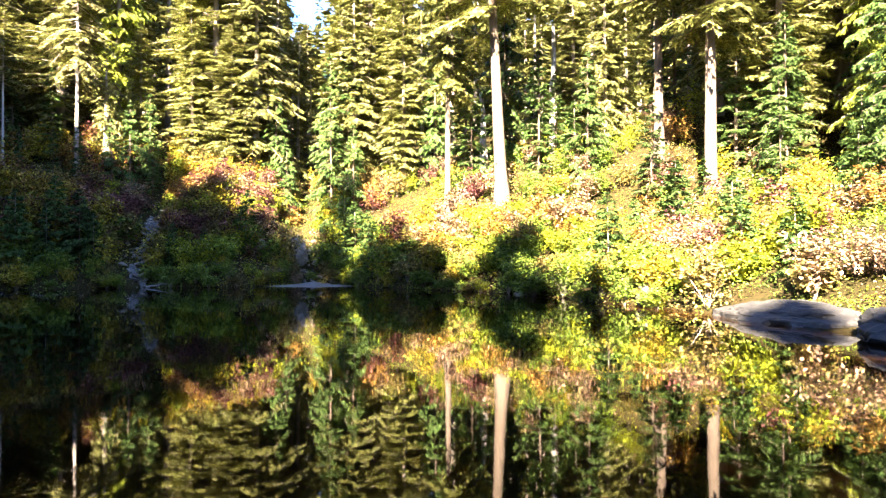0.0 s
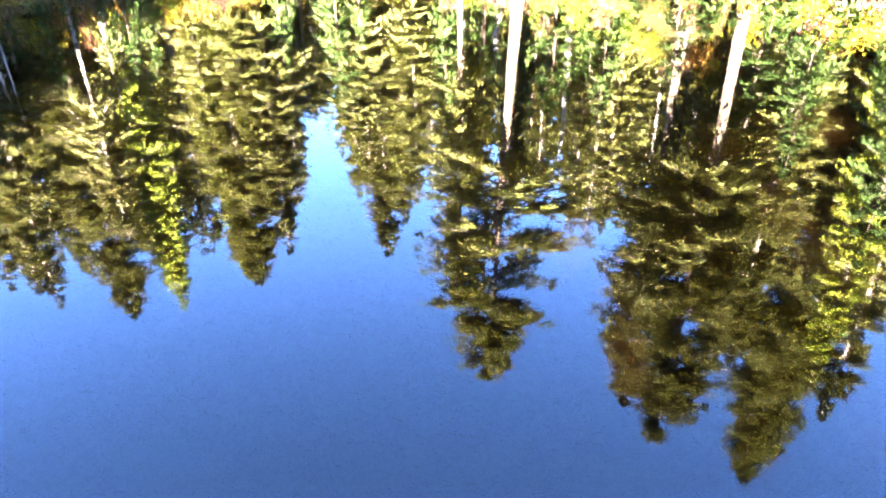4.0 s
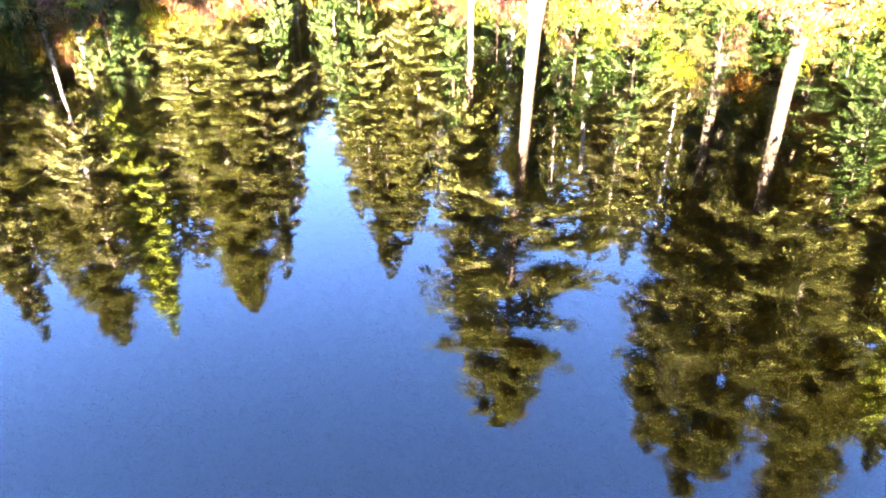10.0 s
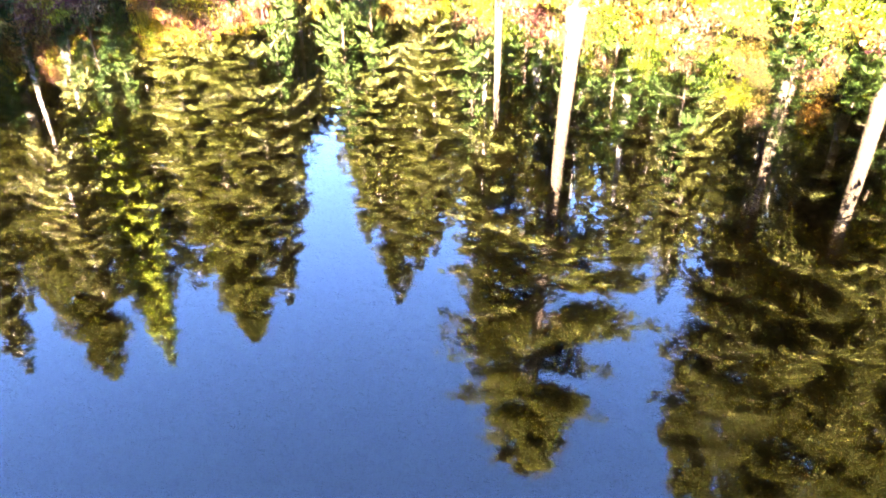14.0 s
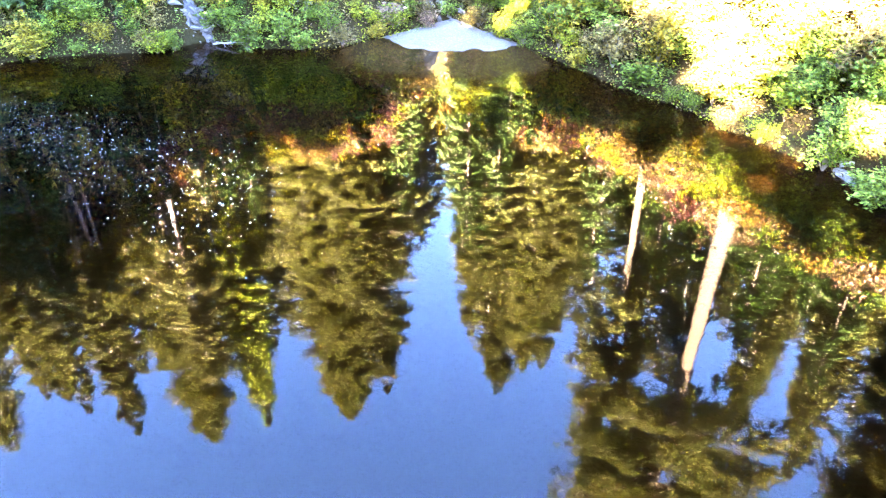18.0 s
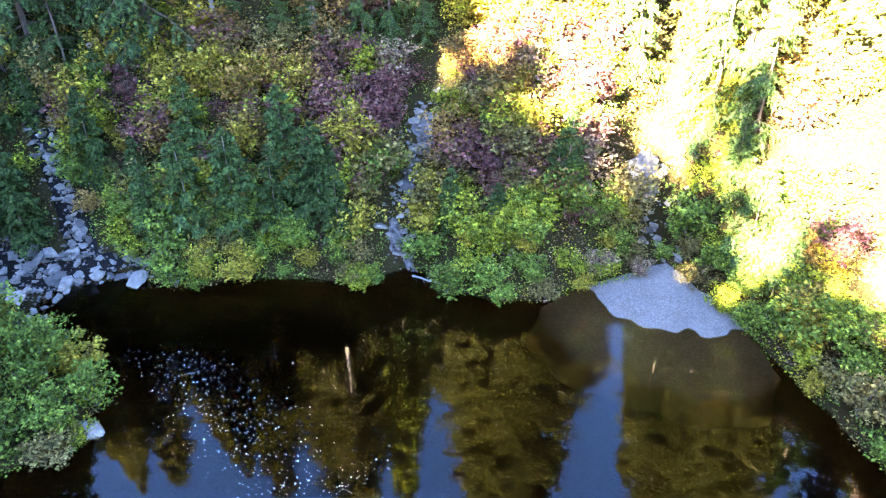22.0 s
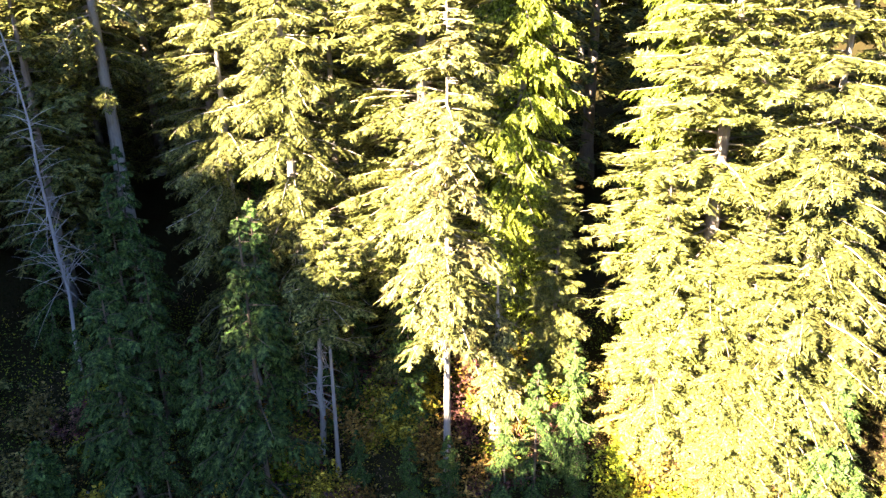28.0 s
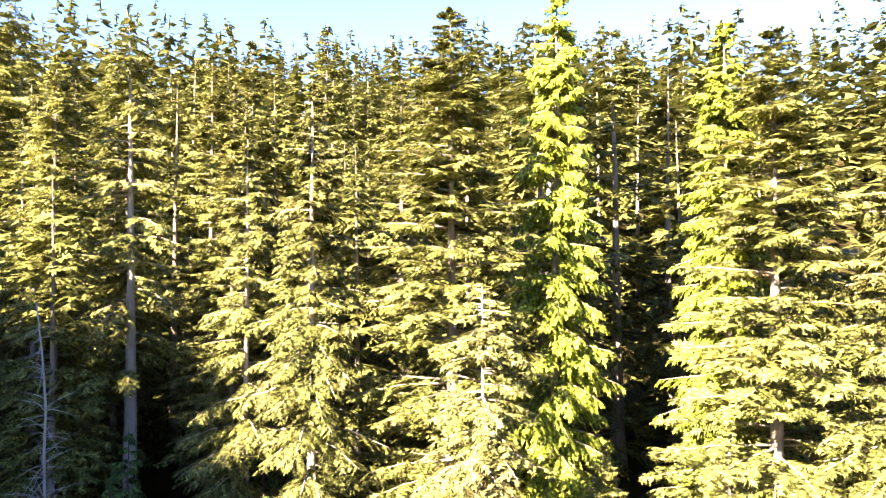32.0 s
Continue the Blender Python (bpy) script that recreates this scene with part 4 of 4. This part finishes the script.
def undergrowth(number):
    """Leaves of all the low plants between the shrubs, in the tones of the place."""
    r = np.random.default_rng(31)
    x, y = r.uniform(-32, 17, number * 4), r.uniform(6, 44, number * 4)
    d = inland(x, y)
    rocky = (np.abs(x + 12.4 + (y - 28.4) * 0.25) < 0.35) & (y < 32.5) | (np.abs(x + 6 + (y - 31) * 0.2) < 0.3) & (y < 33) | (np.abs((y - 25.2) + (x + 20.4) * 0.77) < 0.4) & (x > -24) & (x < -19.8) | (x < -18.4) & (x > -24) & (y > 22.6) & (y < np.where(x < -21.4, 24.7, 25.6)) | (x > 4.6) & (x < 6.5) & (y > 8) & (y < 14) & (d < 1.1)
    ok = (d > -0.12) & (d < 13) & (r.random(len(x)) < np.interp(d, [0, 7, 13], [1, 0.8, 0.25])) & ~rocky
    x, y, d = x[ok][:number], y[ok][:number], d[ok][:number]
    n = len(x)
    up = r.random(n) ** 1.3 * 0.42 * (0.6 + 0.5 * wobble(x * 1.7, y * 1.7))
    base = np.stack([x, y, np.maximum(height(x, y), 0.02) + np.abs(up)], 1)
    way = unit(r.normal(0, 1, (n, 3)) * np.array([1, 1, 0.5]))
    side = unit(np.cross(way, np.array([0, 0, 1.0]) + r.normal(0, 0.45, (n, 3))))
    size = 0.06 * r.uniform(0.6, 1.4, n)
    v, f = blades(base, way, side, size, size * 0.62)
    tones = list(LEAVES)
    field = wobble(x * 0.8 + 3, y * 0.8) + 0.5 * wobble(x * 2.1, y * 2.3 + 5) + r.normal(0, 0.1, n)
    slot = np.digitize(field, [-0.95, -0.5, 0.15, 0.55, 0.8, 1.15])
    order = np.array([tones.index(t) for t in ("red", "olive", "green", "lime", "pink", "yellow", "orange")])
    return v, f, order[slot]


uv, uf, slots = undergrowth(270000)
low = new("undergrowth", mesh_of("undergrowth", uv, uf, list(LEAVES.values()), slots=slots))
tagged(low, "low autumn plants in green, yellow and red covering the bank", "undergrowth", kind="stuff")


# ---- rocks ----
def stone_mesh(seed, points=13, flat=0.65, mat=GRANITE, name="stone"):
    r = random.Random(seed)
    bm = bmesh.new()
    for _ in range(points):
        v = Vector((r.gauss(0, 1), r.gauss(0, 1), r.gauss(0, 1))).normalized() * r.uniform(0.42, 0.56)
        bm.verts.new((v.x, v.y * r.uniform(0.7, 1), v.z * flat))
    hull = bmesh.ops.convex_hull(bm, input=bm.verts)
    bmesh.ops.delete(bm, geom=[g for g in hull["geom_interior"] if isinstance(g, bmesh.types.BMVert)], context="VERTS")
    me = bpy.data.meshes.new(name)
    bm.to_mesh(me)
    bm.free()
    me.materials.append(mat)
    return me


STONES = [stone_mesh(i, 12 + i % 4, random.uniform(0.45, 0.85)) for i in range(8)]


def ground_at(x, y):
    return float(height(np.array([x]), np.array([y]))[0])


def stone_field(name, label, category, spots):
    """Stones as parts of one bed of rocks; spots: x, y, size."""
    bed = new(name)
    tagged(bed, label, category)
    x0, y0 = spots[0][:2]
    bed.matrix_basis = pose(x0, y0, max(0, ground_at(x0, y0)))
    back = bed.matrix_basis.inverted()
    for i, (x, y, size) in enumerate(spots):
        ob = part("stone", STONES[i % 8], bed)
        z = max(-0.06, ground_at(x, y)) + size * 0.24
        ob.matrix_basis = back @ pose(x, y, z, random.uniform(-25, 25), random.uniform(-25, 25), random.uniform(0, 360)) @ Matrix.Diagonal((size, size * random.uniform(0.7, 1), size * random.uniform(0.6, 1), 1))
    return bed


def gravel(bed, number, place):
    """Small broken stones between the large ones, joined."""
    back = bed.matrix_basis.inverted()
    verts, faces, total = [], [], 0
    for i in range(number):
        x, y, size = place()
        me = STONES[i % 8]
        m = back @ pose(x, y, max(-0.05, ground_at(x, y)) + size * 0.2, random.uniform(-40, 40), random.uniform(-40, 40), random.uniform(0, 360)) @ Matrix.Diagonal((size, size, size, 1))
        verts += [tuple(m @ v.co) for v in me.vertices]
        faces += [[total + k for k in p.vertices] for p in me.polygons]
        total += len(me.vertices)
    tagged(part("gravel", mesh_of("gravel", verts, np.array(faces), GRANITE), bed), kind="stuff")


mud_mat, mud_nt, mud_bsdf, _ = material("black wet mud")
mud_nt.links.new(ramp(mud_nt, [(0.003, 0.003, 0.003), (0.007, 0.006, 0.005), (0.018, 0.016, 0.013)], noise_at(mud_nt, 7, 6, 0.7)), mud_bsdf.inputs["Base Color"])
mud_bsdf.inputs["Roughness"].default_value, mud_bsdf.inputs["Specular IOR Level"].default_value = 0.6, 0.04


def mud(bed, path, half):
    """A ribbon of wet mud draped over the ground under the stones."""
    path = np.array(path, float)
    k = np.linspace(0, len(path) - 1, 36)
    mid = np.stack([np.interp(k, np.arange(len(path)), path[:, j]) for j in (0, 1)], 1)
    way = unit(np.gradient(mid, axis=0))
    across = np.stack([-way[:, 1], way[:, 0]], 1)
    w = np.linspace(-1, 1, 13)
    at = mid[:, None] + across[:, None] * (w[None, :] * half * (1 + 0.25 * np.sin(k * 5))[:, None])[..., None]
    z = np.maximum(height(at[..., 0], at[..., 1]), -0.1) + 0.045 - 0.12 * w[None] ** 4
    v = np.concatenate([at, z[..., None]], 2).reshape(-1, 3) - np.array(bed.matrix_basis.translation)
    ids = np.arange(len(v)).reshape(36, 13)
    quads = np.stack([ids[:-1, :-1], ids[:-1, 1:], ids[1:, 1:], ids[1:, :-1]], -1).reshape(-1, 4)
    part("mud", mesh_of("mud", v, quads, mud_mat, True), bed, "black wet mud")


SIZES = [0.1, 0.13, 0.16, 0.2, 0.24, 0.3, 0.38]
random.seed(61)


def on_bar():
    while True:
        x, y = random.uniform(-24.6, -17.9), random.uniform(22.2, 26.0)
        if -0.35 < ashore(x, y) < 3.4 and y < 25.1 + max(0, x + 21) * 0.5 and not (y < 22.9 and x > -19.5):
            return x, y


spots = [(*on_bar(), random.choice(SIZES) * random.uniform(0.8, 1.25)) for _ in range(286)] + [(*on_bar(), random.uniform(0.45, 0.7)) for _ in range(14)]
bed = stone_field("rock_bar", "bar of loose angular grey stones at the water's edge", "rocks", spots)
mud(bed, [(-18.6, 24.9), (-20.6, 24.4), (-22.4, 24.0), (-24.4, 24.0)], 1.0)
gravel(bed, 1500, lambda: (*on_bar(), random.uniform(0.05, 0.11)))


def in_stream():
    k = random.random()
    return -20.3 - k * 3.5 + random.gauss(0, 0.17), 25.2 + k * 2.65 + random.gauss(0, 0.18)


spots = [(*in_stream(), random.choice([0.12, 0.16, 0.2, 0.28, 0.36])) for _ in range(210)]
bed = stone_field("stream_bed", "narrow stream bed of pale stones between dark banks", "stream", spots)
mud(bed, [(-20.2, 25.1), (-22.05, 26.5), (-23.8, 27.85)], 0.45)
gravel(bed, 420, lambda: (*in_stream(), random.uniform(0.04, 0.09)))


def in_chute():
    k = random.random()
    return -12.35 - 0.9 * k ** 0.8 + random.gauss(0, 0.3), 28.4 + k * 3.9 + random.gauss(0, 0.12)


spots = [(*in_chute(), random.choice([0.12, 0.15, 0.2, 0.27, 0.38]) * random.uniform(0.8, 1.2)) for _ in range(210)]
bed = stone_field("rock_chute", "steep chute of broken grey rock beside shrubs", "rocks", spots)
gravel(bed, 90, lambda: (*in_chute(), random.uniform(0.04, 0.1)))
# bare bedrock under the stones of the chute, stepping down to the pond
nk, nw = 90, 13
K, W = np.meshgrid(np.linspace(0, 1, nk), np.linspace(-1, 1, nw), indexing="ij")
half = 0.42 + 0.12 * np.sin(K * 11) + 0.06 * np.sin(K * 29 + 1)
X, Y = -12.35 - 0.9 * K ** 0.8 + W * half, 28.35 + K * 4.0 + 0.06 * np.sin(W * 3 + K * 20)
rough = np.array([noise.fractal(Vector((x * 1.8, y * 1.8, 0)), 0.8, 2.0, 5) for x, y in zip(X.ravel(), Y.ravel())]).reshape(X.shape)
Z = height(X, Y) + (0.05 - 0.3 * W ** 4) + 0.16 * rough + 0.1 * np.round(3 * np.sin(K * 17 + W * 0.8 + rough)) / 3
ids = np.arange(X.size).reshape(X.shape)
quads = np.stack([ids[:-1, :-1], ids[:-1, 1:], ids[1:, 1:], ids[1:, :-1]], -1).reshape(-1, 4)
back = np.array(bed.matrix_basis.translation)
part("bedrock", mesh_of("bedrock", np.stack([X, Y, Z], -1).reshape(-1, 3) - back, quads, WET), bed, "wet mottled bedrock")
spots = [(-9.65 + random.gauss(0, 0.22), 29.4 + random.gauss(0, 0.3), random.uniform(0.06, 0.2)) for _ in range(90)]
stone_field("scree_patch", "small patch of pale broken stones among shrubs", "rocks", spots)
spots = [(-5.9 - k * 0.9 + random.gauss(0, 0.3), 31.0 + k * 3.5 + random.gauss(0, 0.2), random.uniform(0.1, 0.4)) for k in np.linspace(0, 1, 60)]
stone_field("gully_stones", "stones in the shaded gully above the silt fan", "rocks", spots)


def boulder(name, label, place, size, turn, seed, mat, rough=0.22, detail=4):
    bm = bmesh.new()
    bmesh.ops.create_icosphere(bm, subdivisions=detail, radius=1.0)
    for v in bm.verts:
        n = v.co.normalized()
        q = Vector((round(n.x * 1.6) / 1.6, round(n.y * 1.6) / 1.6, round(n.z * 1.6) / 1.6)) * 0.14 + n * 0.86
        v.co = q * (1 + rough * noise.fractal(n * 1.6 + Vector((seed, 0, 0)), 0.8, 2.0, 5))
        v.co = Vector((v.co.x * size[0], v.co.y * size[1], v.co.z * size[2]))
    me = bpy.data.meshes.new(name)
    bm.to_mesh(me)
    bm.free()
    me.materials.append(mat)
    ob = new(name, me)
    ob.matrix_basis = pose(*place, 0, 0, turn)
    return tagged(ob, label, "rock")


boulder("boulder", "large pale grey boulder above the silt fan", (-7.0, 33.2, ground_at(-7.0, 33.2) + 0.2), (0.55, 0.5, 0.85), 20, 3, GRANITE)
boulder("boulder", "pale rock at the water's edge", (4.75, 16.3, 0.15), (0.35, 0.3, 0.4), 40, 9, GRANITE)
boulder("boulder", "grey rock low in the shrubs", (-8.5, 31.2, ground_at(-8.5, 31.2) + 0.1), (0.5, 0.35, 0.35), 10, 15, GRANITE)
boulder("boulder", "small pale rock below the leafy bank", (-15.75, 20.75, 0.05), (0.3, 0.22, 0.2), 15, 33, GRANITE)
boulder("shore_rock", "low pale rock shelf at the waterline", (2.75, 21.75, 0.0), (0.32, 0.85, 0.14), 35, 41, GRANITE, 0.15)
boulder("shore_rock", "broad mottled grey rock sloping into the pond", (6.15, 12.3, -0.1), (0.95, 2.0, 0.44), 10, 21, SLAB, 0.18, 5)
boulder("shore_rock", "dark mossy rock at the edge of the pond", (6.5, 9.0, 0.0), (1.0, 1.5, 0.55), -8, 27, SLAB, 0.2, 5)

# pale silt fan below the gully
na, nr = 48, 30
ang = np.radians(np.linspace(212, 318, na))
rad = np.linspace(0.05, 1.5, nr)
A, R = np.meshgrid(ang, rad)
edge = 3.05 + 0.5 * np.sin((A - 3.7) * 1.3) + 0.07 * np.sin(A * 9) + 0.05 * np.sin(A * 23 + 1)
X, Y = -5.6 + np.cos(A) * R * edge, 31.2 + np.sin(A) * R * edge
Z = np.interp(R, [0, 0.35, 0.7, 0.95, 1.1, 1.3, 1.5], [0.16, 0.05, 0.015, -0.02, -0.06, -0.15, -0.6]) - 0.012 * np.exp(-((A - 5.02 - 0.05 * np.sin(R * 5)) / 0.09) ** 2) + 0.004 * np.sin(X * 7 + 2 * np.sin(Y * 3)) * np.sin(Y * 6 + X * 2)
ids = np.arange(X.size).reshape(X.shape)
quads = np.stack([ids[:-1, :-1], ids[1:, :-1], ids[1:, 1:], ids[:-1, 1:]], -1).reshape(-1, 4)
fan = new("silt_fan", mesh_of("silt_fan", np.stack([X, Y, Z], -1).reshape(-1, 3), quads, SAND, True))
tagged(fan, "pale grey silt fan washed into the pond", "sand", kind="structure")


# ---- dead wood ----
def log(name, label, start, end, thick, seed, twigs=0, category="log"):
    r = np.random.default_rng(seed)
    a, b = np.array(start, float), np.array(end, float)
    s = np.linspace(0, 1, 9)
    path = a + (b - a) * s[:, None] + np.cumsum(r.normal(0, 0.02, (9, 3)), 0) * np.linalg.norm(b - a) * 0.4
    thing = new(name)
    tagged(thing, label, category)
    v, f = tubes(path[None], (thick * (1 - 0.65 * s))[None], 9)
    part("trunk", mesh_of("trunk", v, f, DEADWOOD, True), thing)
    for i in range(twigs):
        k = r.uniform(0.25, 0.95)
        root = np.array([np.interp(k, s, path[:, j]) for j in range(3)])
        way = unit(r.normal(0, 1, 3) + unit(b - a) * 0.4)
        long = np.linalg.norm(b - a) * r.uniform(0.08, 0.25) * (1.1 - k)
        q = np.linspace(0, 1, 4)
        twig = root + way * (long * q)[:, None] + np.array([0, 0, -0.25]) * (long * q ** 2)[:, None]
        v, f = tubes(twig[None], (thick * 0.22 * (1 - 0.8 * q))[None], 4)
        part("branch", mesh_of("branch", v, f, DEADWOOD), thing)
    return thing


def lie(x, y, up=0.12):
    return (x, y, max(0, ground_at(x, y)) + up)


log("fallen_log", "grey driftwood branch lying at the waterline", (2.3, 22.3, 0.12), (3.4, 21.8, 0.35), 0.07, 1, 5)
log("fallen_log", "bleached log lying among the shrubs", lie(-22.6, 29.2, 0.3), lie(-21.2, 31.4, 0.6), 0.08, 2, 6)
log("fallen_log", "curved bleached log on the shaded bank", lie(-24.5, 25.9, 0.4), lie(-24.9, 27.6, 0.6), 0.09, 3, 3)
log("fallen_log", "bare grey twig on the red shrubs", lie(-9.1, 33.3, 0.8), lie(-8.3, 33.4, 0.6), 0.03, 4, 6)
log("fallen_log", "thin bare branch over the scree", lie(-9.6, 29.7, 0.4), lie(-8.9, 30.0, 0.6), 0.025, 5, 3)
log("driftwood", "tangle of bare grey twigs at the stream mouth", (-11.9, 28.1, 0.05), (-10.9, 27.8, 0.2), 0.03, 6, 22)
log("leaning_pole", "bare dead pole leaning among the trees", lie(-22.4, 31.7), (-23.1, 32.0, 8.6), 0.07, 7, 4, "dead tree")
log("leaning_pole", "second bare dead pole leaning among the trees", lie(-22.8, 31.7), (-23.1, 32.1, 8.8), 0.06, 8, 4, "dead tree")
log("dead_spruce", "dead spruce with pale bare branches", lie(-20.5, 31.7), (-20.45, 31.9, 10.7), 0.1, 9, 110, "dead tree")
log("dead_spruce", "tall grey dead spruce in the shade", lie(-27.5, 29.7), (-28.2, 30.1, 17.2), 0.055, 10, 130, "dead tree")
log("broken_snag", "pale broken tree stump in the wood", lie(1.8, 31.6), (1.8, 31.7, 8.7), 0.2, 11, 0, "dead tree")
log("broken_snag", "tall pale broken snag in the wood", lie(4.6, 29.8), (4.7, 30.0, 11.2), 0.19, 12, 2, "dead tree")


# ---- foam flecks drifting on the pond ----
def foam(number):
    r = np.random.default_rng(91)
    k = r.random(number)
    x = -15.8 + k * 8.5 + r.normal(0, 0.8, number)
    y = 23.2 - k * 3.6 + r.normal(0, 0.8, number) * (0.4 + k)
    ok = inland(x, y) < -0.3
    x, y = x[ok], y[ok]
    size = 0.0095 * r.uniform(0.45, 1.0, len(x)) ** 2 * np.where(r.random(len(x)) < 0.1, 2.2, 1)
    a = np.linspace(0, 2 * np.pi, 6, endpoint=False)
    ring = np.stack([np.cos(a), np.sin(a)], 1)[None] * size[:, None, None] * r.uniform(0.6, 1.3, (len(x), 6, 1))
    v = np.concatenate([np.stack([x, y], 1)[:, None] + ring, np.full((len(x), 6, 1), 0.006)], 2)
    i = np.arange(len(x) * 6).reshape(-1, 6)
    return v.reshape(-1, 3), np.concatenate([i[:, [0, 1, 2, 3]], i[:, [0, 3, 4, 5]]])


foam_mat, foam_nt, foam_bsdf, _ = material("white foam")
foam_nt.links.new(ramp(foam_nt, [(0.5, 0.5, 0.48), (0.75, 0.75, 0.73)], noise_at(foam_nt, 30)), foam_bsdf.inputs["Base Color"])
foam_bsdf.inputs["Roughness"].default_value = 0.8
fv, ff = foam(1500)
flecks = new("foam_flecks", mesh_of("foam_flecks", fv, ff, foam_mat))
tagged(flecks, "small white foam flecks drifting on the dark pond", "foam", kind="stuff")
